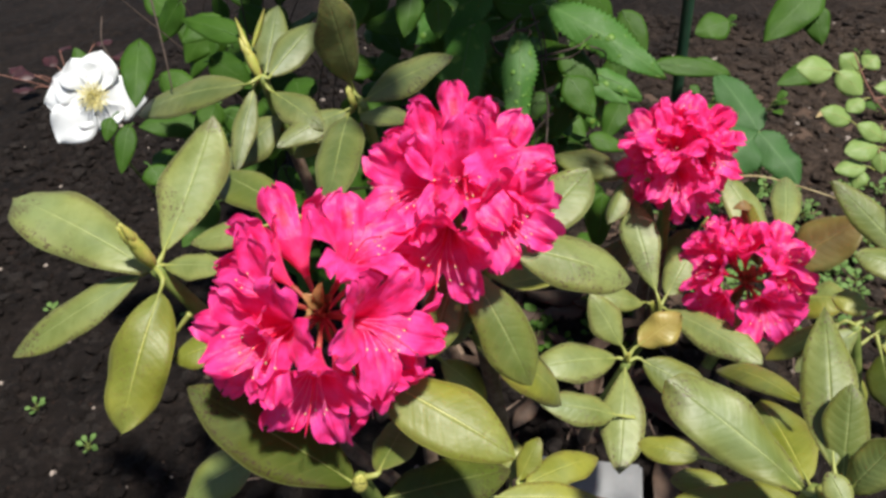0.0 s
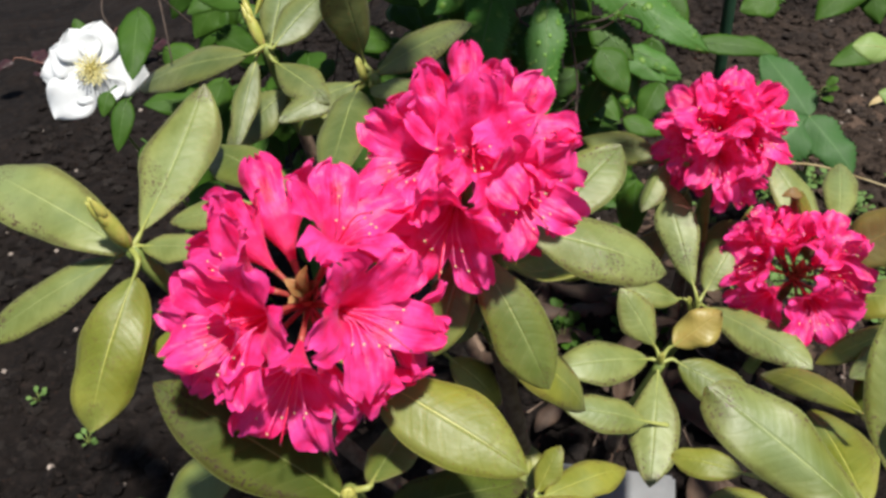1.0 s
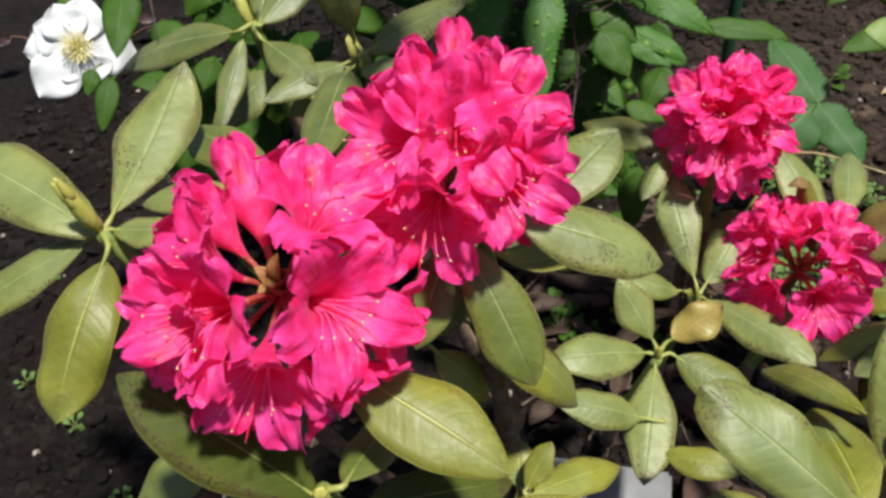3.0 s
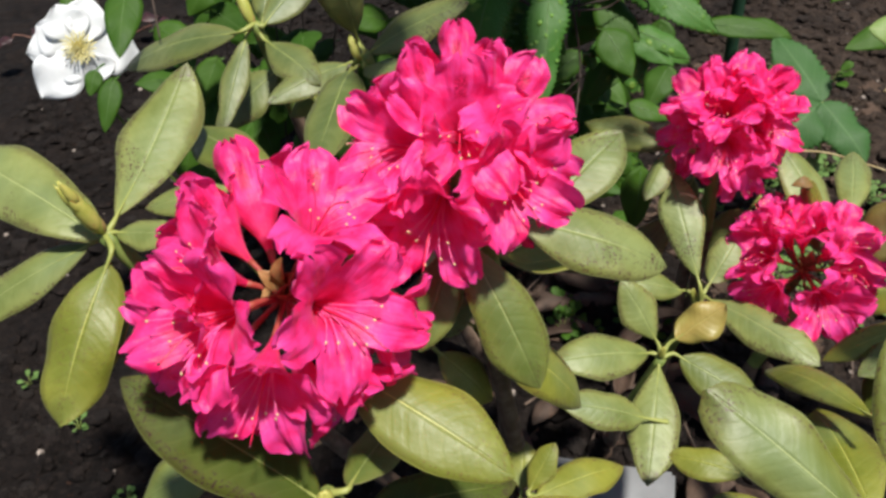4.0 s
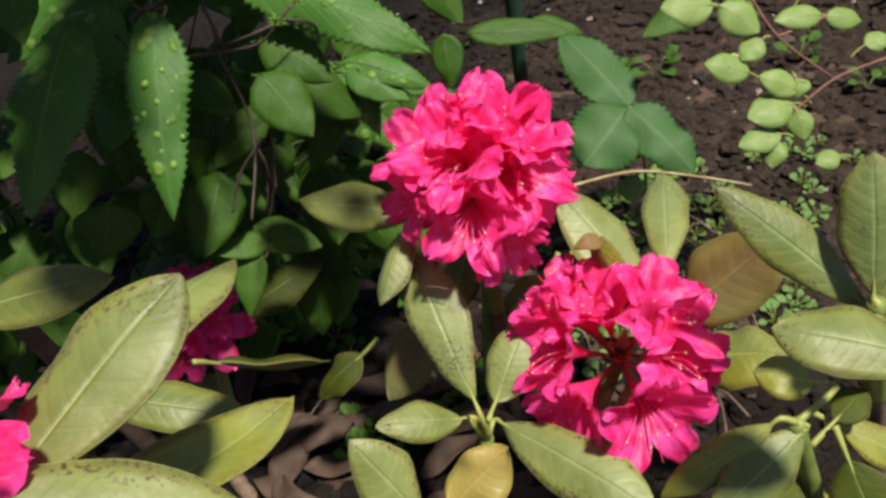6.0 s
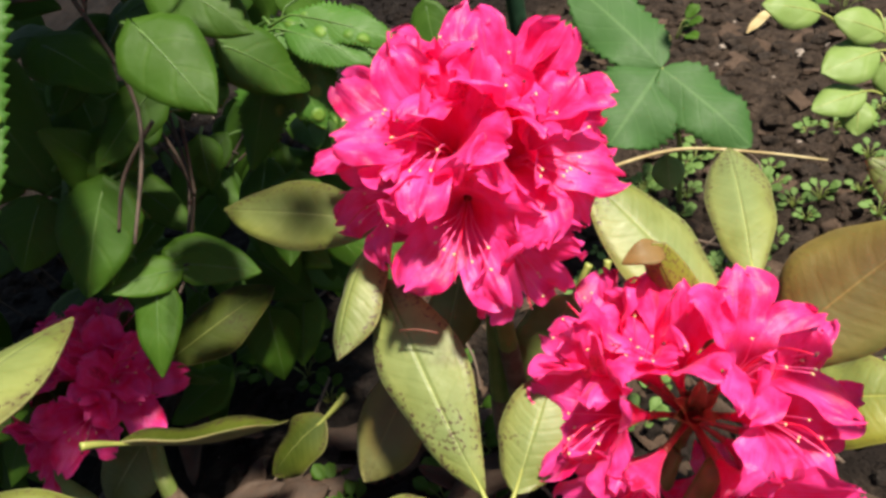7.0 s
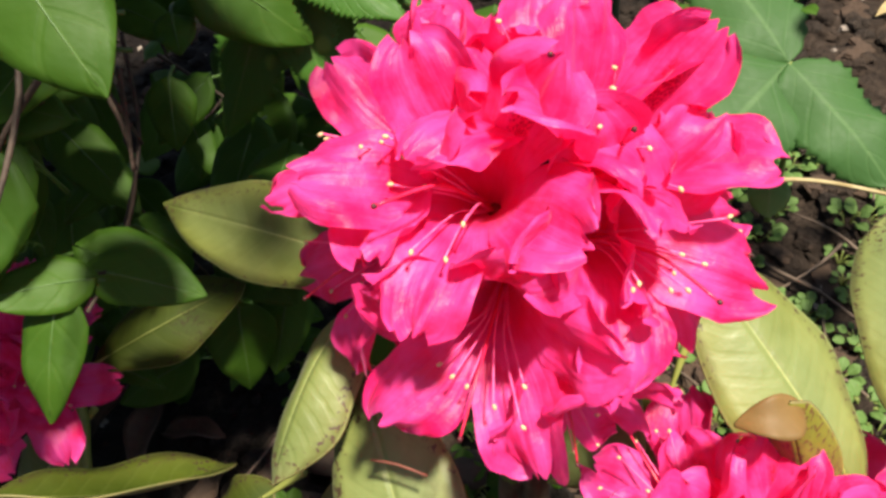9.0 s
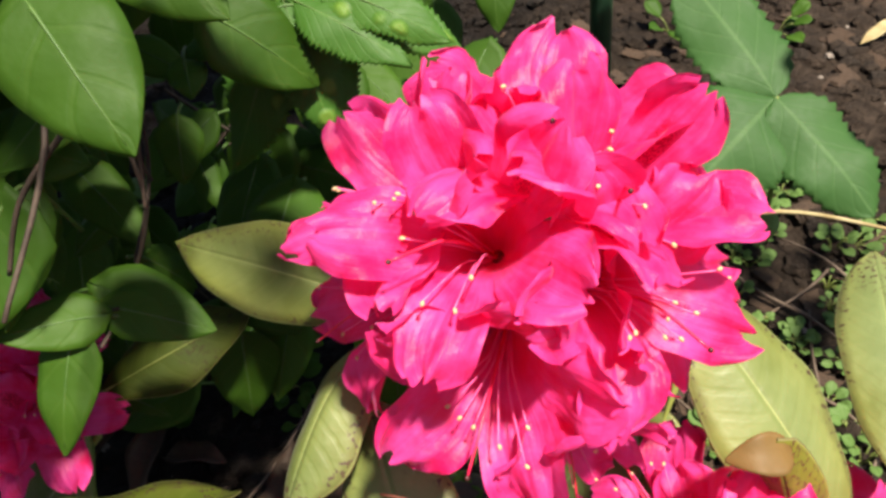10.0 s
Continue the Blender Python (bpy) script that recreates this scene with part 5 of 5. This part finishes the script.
vine_leaf(vine, (-0.2818, 0.6586, 0.3999), (-0.2781, 0.6082, 0.368), 0.0320, (0.28, -0.5, 0.82), arch=0.06)
vine_leaf(vine, (-0.1798, 0.6312, 0.4201), (-0.2327, 0.6579, 0.4267), 0.0261, (-0.15, -0.5, 0.85), arch=0.06)
vine_leaf(vine, (-0.3627, 0.7033, 0.3671), (-0.3719, 0.7155, 0.3834), 0.0193, (0.36, -0.64, 0.68), arch=0.06)
vine_leaf(vine, (-0.2959, 0.6112, 0.3413), (-0.303, 0.5874, 0.3117), 0.0199, (0.25, -0.78, 0.57), arch=0.06)
vine_leaf(vine, (-0.002, 0.6696, 0.4196), (-0.0019, 0.6512, 0.3964), 0.0255, (0.04, -0.78, 0.62), arch=0.06)
vine_leaf(vine, (-0.3159, 0.6263, 0.346), (-0.3205, 0.6147, 0.3318), 0.0159, (0.24, -0.79, 0.56), arch=0.06)
vine_leaf(vine, (-0.2655, 0.5736, 0.3231), (-0.2561, 0.5643, 0.3104), 0.0255, (0.35, -0.62, 0.71), arch=0.06)
vine_stem(vine, (0.0823, 0.6897, 0.4054), (0.0889, 0.6608, 0.3685), (0.0422, 0.6645, 0.3757))
vine_stem(vine, (0.0889, 0.6608, 0.3685), (0.121, 0.6654, 0.3726), (0.1379, 0.6727, 0.3809))
vine_stem(vine, (0.0889, 0.6608, 0.3685), (0.0957, 0.6496, 0.3216), (0.0888, 0.6012, 0.2929))
vine_stem(vine, (0.0735, 0.6849, 0.3999), (0.0595, 0.6688, 0.3964), (0.0496, 0.6655, 0.3927))
vine_stem(vine, (0.0728, 0.7536, 0.2745), (0.075, 0.7252, 0.244), (0.0701, 0.6939, 0.2258))
vine_stem(vine, (0.0619, 0.7355, 0.2708), (0.0713, 0.7274, 0.2614), (0.076, 0.7237, 0.2423))
vine_stem(vine, (0.1085, 0.8367, 0.2282), (0.0909, 0.8217, 0.2137), (0.0729, 0.8068, 0.1995))
vine_stem(vine, (0.1004, 0.6449, 0.3172), (0.0812, 0.6405, 0.2996), (0.0702, 0.6341, 0.2791))
vine_stem(vine, (0.0716, 0.6546, 0.2402), (0.0767, 0.6548, 0.24), (0.0809, 0.6552, 0.24))
vine_stem(vine, (0.0797, 0.6541, 0.239), (0.0774, 0.6507, 0.2355), (0.0752, 0.6436, 0.234))
vine_stem(vine, (-0.2689, 0.6913, 0.44), (-0.2543, 0.6496, 0.402), (-0.2483, 0.6273, 0.3732))
vine_stem(vine, (-0.3432, 0.7353, 0.4058), (-0.3396, 0.71, 0.3896), (-0.3319, 0.7015, 0.378))
vine_stem(vine, (0.107, 0.9178, 0.2123), (0.0699, 0.8867, 0.1752), (0.0376, 0.8379, 0.1638))
vine_stem(vine, (0.0839, 0.6800, 0.2995), (0.0705, 0.6750, 0.2866), (0.0608, 0.6700, 0.2782))
vine_stem(vine, (0.0579, 0.6750, 0.2753), (0.0536, 0.6700, 0.2627), (0.0498, 0.6650, 0.2470))
vine_stem(vine, (0.0781, 0.7100, 0.2848), (0.0824, 0.7050, 0.2663), (0.0821, 0.7000, 0.2477))
vine_stem(vine, (0.0931, 0.7000, 0.2888), (0.0900, 0.6950, 0.2712), (0.0865, 0.6900, 0.2540))
vine_stem(vine, (0.0821, 0.7000, 0.2477), (0.0768, 0.6950, 0.2354), (0.0688, 0.6900, 0.2214))
vine_stem(vine, (0.1400, 0.8000, 0.2438), (0.1130, 0.7950, 0.2244), (0.0792, 0.7900, 0.2070))
vine_stem(vine, (0.0531, 0.8200, 0.2291), (0.0688, 0.8150, 0.2160), (0.0849, 0.8100, 0.2025))
vine_stem(vine, (0.0865, 0.6400, 0.4113), (0.0700, 0.6380, 0.4045), (0.0638, 0.6360, 0.4099))
vine_stem(vine, (0.0694, 0.6400, 0.4038), (0.0609, 0.6380, 0.4017), (0.0606, 0.6360, 0.3953))
vine_stem(vine, (0.0706, 0.6400, 0.4026), (0.0791, 0.6380, 0.4034), (0.0763, 0.6360, 0.3996))
vine_stem(vine, (0.0436, 0.6550, 0.3899), (0.0496, 0.6530, 0.3787), (0.0557, 0.6510, 0.3746))
vine_stem(vine, (0.0528, 0.6550, 0.3745), (0.0738, 0.6530, 0.3706), (0.0941, 0.6510, 0.3693))
vine_stem(vine, (0.0932, 0.6550, 0.3677), (0.1144, 0.6530, 0.3691), (0.1271, 0.6510, 0.3777))
vine_stem(vine, (0.1329, 0.6500, 0.3803), (0.1464, 0.6480, 0.3746), (0.1466, 0.6460, 0.3648))
vine_stem(vine, (0.0910, 0.6600, 0.3927), (0.0938, 0.6580, 0.3753), (0.0939, 0.6560, 0.3615))
seed_head(vine, (0.1289, 0.6480, 0.3814), 0.0085)
seed_head(vine, (0.1402, 0.6550, 0.3863), 0.007)
seed_head(vine, (0.0457, 0.6500, 0.3720), 0.007)
seed_head(vine, (0.0404, 0.6520, 0.3656), 0.006)
seed_head(vine, (0.0633, 0.6720, 0.2744), 0.01)
seed_head(vine, (0.0360, 0.6750, 0.2655), 0.01)
seed_head(vine, (0.0482, 0.6720, 0.2429), 0.009)
# white clematis flower
white_flower((-0.3462, 0.6681, 0.3516), (0.45, -0.8, 0.4), 0.043)
# pale leaved sprig
sprig = plant("pale_vine_sprig", (0.62, 1.02, 0.02), "young vine sprig with pale green leaves on a reddish stem", "vine")
pale_leaf(sprig, (0.4391, 0.8205, 0.2542), (0.3969, 0.8233, 0.2601), 0.0269, (0.06, -0.65, 0.76), arch=0.06)
pale_leaf(sprig, (0.4664, 0.8208, 0.2531), (0.4478, 0.832, 0.2683), 0.0196, (-0.01, -0.81, 0.59), arch=0.06)
pale_leaf(sprig, (0.4438, 0.82, 0.2534), (0.4705, 0.8033, 0.2308), 0.0235, (-0, -0.8, 0.59), arch=0.06)
pale_leaf(sprig, (0.4568, 0.7846, 0.2077), (0.4224, 0.7928, 0.22), 0.0206, (0.09, -0.69, 0.72), arch=0.06)
pale_leaf(sprig, (0.4719, 0.8001, 0.2266), (0.4516, 0.7913, 0.2166), 0.0171, (-0.18, -0.53, 0.83), arch=0.06)
pale_leaf(sprig, (0.5238, 0.8071, 0.2327), (0.4845, 0.8081, 0.236), 0.0171, (0.05, -0.61, 0.79), arch=0.06)
pale_leaf(sprig, (0.5259, 0.806, 0.2311), (0.554, 0.8009, 0.2232), 0.0157, (0.08, -0.68, 0.73), arch=0.06)
pale_leaf(sprig, (0.4922, 0.7716, 0.1894), (0.4635, 0.7823, 0.2046), 0.0186, (0.08, -0.73, 0.67), arch=0.06)
pale_leaf(sprig, (0.4854, 0.7661, 0.1828), (0.4469, 0.7623, 0.1801), 0.0245, (-0.01, -0.52, 0.86), arch=0.06)
pale_leaf(sprig, (0.4868, 0.7629, 0.1786), (0.4889, 0.7472, 0.1586), 0.0167, (-0.27, -0.77, 0.58), arch=0.06)
pale_leaf(sprig, (0.4708, 0.7521, 0.1659), (0.4352, 0.7496, 0.1646), 0.0186, (0.01, -0.51, 0.86), arch=0.06)
pale_leaf(sprig, (0.465, 0.7496, 0.163), (0.4581, 0.7364, 0.1466), 0.0167, (-0.34, -0.66, 0.67), arch=0.06)
pale_leaf(sprig, (0.4918, 0.7779, 0.1974), (0.4912, 0.7686, 0.1857), 0.0167, (-0.31, -0.74, 0.6), arch=0.06)
pale_leaf(sprig, (0.5129, 0.8191, 0.2485), (0.5351, 0.8261, 0.2561), 0.0196, (-0.13, -0.52, 0.84), arch=0.06)
pale_leaf(sprig, (0.4746, 0.823, 0.2555), (0.4896, 0.8308, 0.2646), 0.0196, (-0.2, -0.55, 0.81), arch=0.06)
pale_leaf(sprig, (0.5524, 0.7887, 0.2078), (0.573, 0.7912, 0.2099), 0.0147, (-0.02, -0.52, 0.86), arch=0.06)
pale_leaf(sprig, (0.5402, 0.777, 0.1129), (0.518, 0.7743, 0.1107), 0.0158, (-0.03, -0.47, 0.88), arch=0.06)
vine_stem(sprig, (0.4632, 0.8335, 0.2694), (0.4844, 0.8003, 0.2262), (0.5229, 0.7747, 0.1916), red=True)
vine_stem(sprig, (0.4844, 0.8003, 0.2262), (0.5074, 0.8026, 0.2279), (0.5286, 0.8066, 0.2318), red=True)
vine_stem(sprig, (0.5695, 0.7807, 0.1968), (0.5229, 0.7747, 0.1916), (0.4839, 0.7616, 0.1772), red=True)
# upper right leaves
corner = plant("corner_plant", (0.48, 1.02, 0.02), "green plant with broad ovate leaves", "perennial")
vine_leaf(corner, (0.484, 1.0295, 0.2635), (0.4176, 0.9881, 0.2175), 0.0611, (-0.19, -0.58, 0.79), arch=0.06)
vine_leaf(corner, (0.4867, 1.0153, 0.2453), (0.4959, 0.987, 0.2087), 0.0382, (-0.23, -0.8, 0.56), arch=0.06)
vine_leaf(corner, (0.2611, 0.8734, 0.2488), (0.3364, 0.8682, 0.2351), 0.0276, (0.09, -0.65, 0.75), arch=0.06)
vine_leaf(corner, (0.3483, 0.9553, 0.2633), (0.3113, 0.9457, 0.2546), 0.0437, (-0.03, -0.6, 0.8), arch=0.06)
vine_leaf(corner, (0.3159, 0.9259, 0.2222), (0.3558, 0.9164, 0.208), 0.0255, (0.09, -0.7, 0.71), arch=0.06)
vine_leaf(corner, (0.447, 0.8743, 0.2323), (0.3944, 0.8606, 0.2199), 0.0346, (-0.06, -0.54, 0.84), arch=0.06)
# lobed leaf
lobed_leaf((0.3706, 0.8278, 0.1744), ((0.4081, 0.7694, 0.1337), 0.052), ((0.3339, 0.9072, 0.217), 0.056), ((0.3191, 0.792, 0.1479), 0.074))
# pale young leaves by the lobed plant
pale_leaf(corner, (0.3794, 0.8431, 0.138), (0.3632, 0.8238, 0.1188), 0.0154, (-0.25, -0.57, 0.78), arch=0.06)
pale_leaf(corner, (0.3677, 0.8165, 0.1106), (0.3638, 0.7988, 0.0921), 0.0188, (-0.24, -0.68, 0.7), arch=0.06)
STALK = [(0.297, 0.746, 0.1636), (0.3504, 0.7551, 0.1582), (0.4022, 0.7545, 0.1407), (0.4462, 0.7441, 0.1271)]
# == placed end ==

# ---- thick of the vine behind the shrub, plus unseen leaves added overhead for shade ----
fill = random.Random(21)


def thicket(pl, count, lo, hi, size):
    for i in range(count):
        b = Vector([fill.uniform(lo[k], hi[k]) for k in range(3)])
        d = Vector((fill.uniform(-1, 1), fill.uniform(-1.0, 0.2), fill.uniform(-1.1, 0.1))).normalized()
        ln = fill.uniform(*size)
        n = Vector((fill.uniform(-0.5, 0.5), -0.6 + fill.uniform(-0.3, 0.3), 0.8))
        vine_leaf(pl, b, b + d * ln, ln * fill.uniform(0.6, 0.85), n - d * n.dot(d), 0.06)


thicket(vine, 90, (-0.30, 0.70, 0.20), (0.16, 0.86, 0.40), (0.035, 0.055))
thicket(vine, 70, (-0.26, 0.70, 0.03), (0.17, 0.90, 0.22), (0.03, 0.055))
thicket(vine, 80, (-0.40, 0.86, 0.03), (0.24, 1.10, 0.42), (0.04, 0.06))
# next four: leaf canopy added above the view to shade the background
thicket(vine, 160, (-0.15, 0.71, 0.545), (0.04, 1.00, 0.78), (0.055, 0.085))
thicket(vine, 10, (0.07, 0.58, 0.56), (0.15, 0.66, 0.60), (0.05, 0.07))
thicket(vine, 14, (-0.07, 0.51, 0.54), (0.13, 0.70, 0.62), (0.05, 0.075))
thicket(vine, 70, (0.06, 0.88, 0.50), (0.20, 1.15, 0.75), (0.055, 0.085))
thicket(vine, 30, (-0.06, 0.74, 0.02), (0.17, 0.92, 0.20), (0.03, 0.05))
# more unseen leaves overhead, added to darken the low vine
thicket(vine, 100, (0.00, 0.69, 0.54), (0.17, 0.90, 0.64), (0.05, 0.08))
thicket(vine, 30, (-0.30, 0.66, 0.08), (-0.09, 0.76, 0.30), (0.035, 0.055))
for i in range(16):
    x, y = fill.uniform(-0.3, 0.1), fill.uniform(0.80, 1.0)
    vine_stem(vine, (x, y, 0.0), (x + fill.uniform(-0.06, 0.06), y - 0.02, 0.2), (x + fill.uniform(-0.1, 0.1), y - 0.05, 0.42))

# unseen leaves added to shade the left of the back truss
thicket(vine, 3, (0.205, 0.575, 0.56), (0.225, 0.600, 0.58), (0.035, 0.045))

# ---- stake ----
bm = bmesh.new()
tube(bm, [(0.298, 0.95, -0.03), (0.30, 0.952, 0.4), (0.302, 0.955, 0.85)], 0.0075, 12, 0, 3)
tagged(part("garden_stake", bm, STAKE, None), "dark green plastic-coated garden stake standing in soil", "stake")

# ---- soil litter ----
litter = random.Random(5)


def in_view(y0=0.30, y1=1.6):
    return litter.uniform(-0.85, 1.0), litter.uniform(y0, y1)


def stone_mesh(seed, flat):
    bm = bmesh.new()
    bmesh.ops.create_icosphere(bm, subdivisions=2, radius=1.0)
    for v in bm.verts:
        k = 1 + 0.5 * noise.noise(v.co * 1.3 + Vector((seed * 7.7, 0, 0))) + 0.35 * noise.noise(v.co * 3.1 + Vector((0, seed * 3.3, 0)))
        v.co *= k
        v.co.z *= flat
    return bm


def joined_lumps(name, count, size, flat, material, label, category):
    """Uncountable crumbs of one kind as a single object."""
    protos = []
    for k in range(5):
        bm = stone_mesh(k + 1, flat)
        bm.verts.ensure_lookup_table()
        protos.append((np.array([v.co[:] for v in bm.verts]), np.array([[v.index for v in f.verts] for f in bm.faces])))
        bm.free()
    vs, fs, off = [], [], 0
    for i in range(count):
        x, y = in_view()
        pv, pf = protos[litter.randrange(5)]
        r = size * litter.uniform(0.2, 1.0) ** 2.1
        m = np.array(Euler((litter.uniform(-0.4, 0.4), litter.uniform(-0.4, 0.4), litter.uniform(0, 6.3))).to_matrix())
        vs.append((pv * r) @ m.T + np.array((x, y, ground_height(x, y) + r * flat * 0.3)))
        fs.append(pf + off)
        off += len(pv)
    me = bpy.data.meshes.new(name)
    me.from_pydata(np.concatenate(vs).tolist(), [], np.concatenate(fs).tolist())
    me.materials.append(material)
    return tagged(new(name, me), label, category, kind="stuff")


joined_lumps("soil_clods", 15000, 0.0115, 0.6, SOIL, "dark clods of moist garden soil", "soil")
joined_lumps("soil_pebbles", 500, 0.0045, 0.75, PEBBLE, "small pale pebbles scattered on soil", "pebbles")


def chip_mesh(seed):
    r = random.Random(seed)
    bm = bmesh.new()
    bmesh.ops.create_cube(bm, size=1.0)
    bmesh.ops.subdivide_edges(bm, edges=bm.edges[:], cuts=2, use_grid_fill=True)
    for v in bm.verts:
        v.co += Vector((noise.noise(v.co * 2.1 + Vector((seed, 0, 0))), noise.noise(v.co * 2.1 + Vector((0, seed, 0))), noise.noise(v.co * 1.7 + Vector((0, 0, seed))))) * 0.32
        v.co = Vector((v.co.x * 0.5, v.co.y * r.uniform(0.95, 1.05), v.co.z * 0.16))
    return finish(bm, "bark_chip", CHIP, False)


CHIPS = [chip_mesh(k + 1) for k in range(7)]
for i in range(290):
    x, y = (litter.uniform(0.12, 0.75), litter.uniform(0.62, 1.25)) if i < 200 else (litter.uniform(-0.35, 0.5), litter.uniform(0.35, 0.9))
    s = litter.uniform(0.010, 0.032)
    ob = tagged(new("bark_chip", CHIPS[i % 7]), "weathered brown bark chip lying on soil", "bark chip", "bark mulch")
    ob.matrix_basis = pose(x, y, ground_height(x, y) + s * 0.10, litter.uniform(-18, 18), litter.uniform(-18, 18), litter.uniform(0, 360)) @ Matrix.Scale(s, 4)

for i in range(34):
    x, y = (litter.uniform(0.0, 0.6), litter.uniform(0.45, 1.1)) if i < 31 else (litter.uniform(-0.3, -0.1), litter.uniform(0.36, 0.5))
    a, ln = litter.uniform(0, 6.3), litter.uniform(0.05, 0.16)
    pts = []
    for k in range(4):
        px, py = x + math.cos(a) * ln * k / 3 + litter.uniform(-0.006, 0.006), y + math.sin(a) * ln * k / 3
        pts.append((px, py, ground_height(px, py) + 0.004 + litter.uniform(0.0, 0.012)))
    bm = bmesh.new()
    tube(bm, pts, [0.0014, 0.0012, 0.0010, 0.0006], 5, 0, 3)
    tagged(part("dry_twig", bm, TWIG, None), "thin dry brown twig lying on soil", "twig", "dry twigs")


def seedling(x, y, size, count, material, label):
    z = ground_height(x, y)
    ob = thing("seedling", (x, y, z), label, "weed", "weeds")
    for i in range(count):
        a = i * 2.4 + litter.uniform(-0.4, 0.4)
        ln = size * litter.uniform(0.6, 1.1)
        d = Vector((math.cos(a), math.sin(a), litter.uniform(0.1, 0.7)))
        b = Vector((x, y, z + 0.004 + size * 0.35 * litter.random())) + d * size * 0.5
        bm = bmesh.new()
        blade(bm, b, b + d.normalized() * ln * 0.7, ln * 0.55, (0, -0.3, 1), 0.06, 0.1, 0.05, 0.55, 0.6, 6, 4, 0.0004, 0, 0, i)
        lf = part("leaf", bm, [material, material], ob)
        bm = bmesh.new()
        tube(bm, [(x, y, z - 0.002), b - d * size * 0.2, b], 0.0006, 4, 0, 2)
        part("leaf_stalk", bm, STEM_G, lf)


for x, y in ((-0.421, 0.518), (-0.509, 0.58), (-0.56, 0.75), (-0.36, 0.72), (-0.33, 0.43)):
    seedling(x, y, 0.012, 7, WEED, "tiny green weed seedling in bare soil")
for i in range(78):
    x, y = litter.uniform(0.28, 0.66), litter.uniform(0.66, 0.95)
    seedling(x, y, litter.uniform(0.007, 0.017), 7, WEED, "small pale green weed growing in soil")
# vine green, darker than WEED, puts the shrub's shade into their colour
for i in range(16):
    seedling(litter.uniform(0.05, 0.22), litter.uniform(0.62, 0.78), litter.uniform(0.014, 0.022), 7, VINE, "small green weed in the shade of the shrub")
for i in range(10):
    seedling(litter.uniform(0.35, 0.9), litter.uniform(1.0, 1.6), litter.uniform(0.015, 0.035), 6, VINE, "low green weed on open soil")

for i in range(45):
    x = litter.uniform(0.34, 0.50)
    seedling(x, 0.70 + litter.uniform(0.0, 0.24), litter.uniform(0.008, 0.016), 7, WEED, "small pale green weed growing in soil")
# same darker green in place of shade
for x, y in ((0.064, 0.796), (0.028, 0.818), (0.002, 0.814)):
    seedling(x, y, 0.022, 8, VINE, "small green weed in the shade of the shrub")

# brown fallen leaves under the shrub
for i in range(46):
    x, y = (litter.uniform(-0.02, 0.36), litter.uniform(0.40, 0.72)) if i < 34 else (litter.uniform(-0.15, 0.1), litter.uniform(0.6, 0.75))
    a, ln = litter.uniform(0, 6.3), litter.uniform(0.035, 0.085)
    g = ground_height(x, y) + 0.008 + litter.uniform(0, 0.010)
    bm = bmesh.new()
    blade(bm, (x, y, g), (x + math.cos(a) * ln, y + math.sin(a) * ln, g + litter.uniform(-0.004, 0.012)), ln * litter.uniform(0.28, 0.4),
          (litter.uniform(-0.4, 0.4), litter.uniform(-0.5, 0.2), 1), litter.uniform(-0.1, 0.12), litter.uniform(-0.5, 0.6), 0.12, 0.5, 0.7, 12, 6, 0.0006, 0, 0, i, 0.3)
    tagged(part("fallen_leaf", bm, [DEAD, DEAD], None), "curled reddish-brown dead leaf lying on soil", "dead leaf", "fallen leaves")

# dark red low plant far back
ob = thing("red_leaved_plant", (-0.80, 1.42, ground_height(-0.80, 1.42)), "low plant with dark red leaves on shaded soil", "plant")
for i in range(14):
    a, r0 = i * 2.4, 0.02 + 0.010 * i
    b = Vector((-0.80 + math.cos(a) * r0, 1.42 + math.sin(a) * r0 * 0.7, 0.03 + 0.04 * litter.random()))
    d = Vector((math.cos(a), math.sin(a), litter.uniform(-0.2, 0.4))) * 0.045
    bm = bmesh.new()
    blade(bm, b, b + d, 0.03, (0, -0.3, 1), 0.08, -0.1, 0.08, 0.5, 0.6, 10, 6, 0.0005, 5, 0, i)
    lf = part("leaf", bm, [RED_LEAF, RED_LEAF], ob)
    bm = bmesh.new()
    tube(bm, [(-0.80, 1.42, 0.0), b - d * 0.4, b], 0.001, 5, 0, 3)
    part("leaf_stalk", bm, RED_STEM, lf)

# pine needle on a leaf
bm = bmesh.new()
tube(bm, [(0.1730, 0.5764, 0.2403), (0.1796, 0.5745, 0.2402), (0.1867, 0.5718, 0.2383)], 0.0004, 5, 0, 3)
tagged(part("fallen_needle", bm, NEEDLE, None), "reddish dry needle lying on a leaf", "needle")

# bent pale stalk lying over the soil
bm = bmesh.new()
tube(bm, STALK, [0.0012, 0.0011, 0.0010, 0.0008], 6, 0, 5)
tagged(part("dry_twig", bm, DRY, None), "long pale dry stalk lying over weeds", "twig")

# pale dry leaf and a grey slab in the soil
bm = bmesh.new()
gz = ground_height(0.60, 1.15)
blade(bm, (0.585, 1.14, gz + 0.008), (0.63, 1.165, gz + 0.012), 0.013, (0, -0.2, 1), 0.1, 0.2, 0.1, 0.5, 0.7, 10, 6, 0.0006)
tagged(part("fallen_leaf", bm, [DRY, DRY], None), "narrow pale dry leaf lying on soil", "dead leaf")
bm = bmesh.new()
bmesh.ops.create_cube(bm, size=1.0)
bmesh.ops.scale(bm, vec=(0.11, 0.11, 0.03), verts=bm.verts)
bmesh.ops.bevel(bm, geom=bm.edges[:], offset=0.003, segments=2, affect="EDGES")
ob = tagged(part("paving_slab", bm, SLAB, None), "grey stone slab half hidden under rhododendron leaves", "slab")
ob.matrix_basis = pose(0.109, 0.404, ground_height(0.109, 0.404) + 0.014, 2, -2, -9.7)
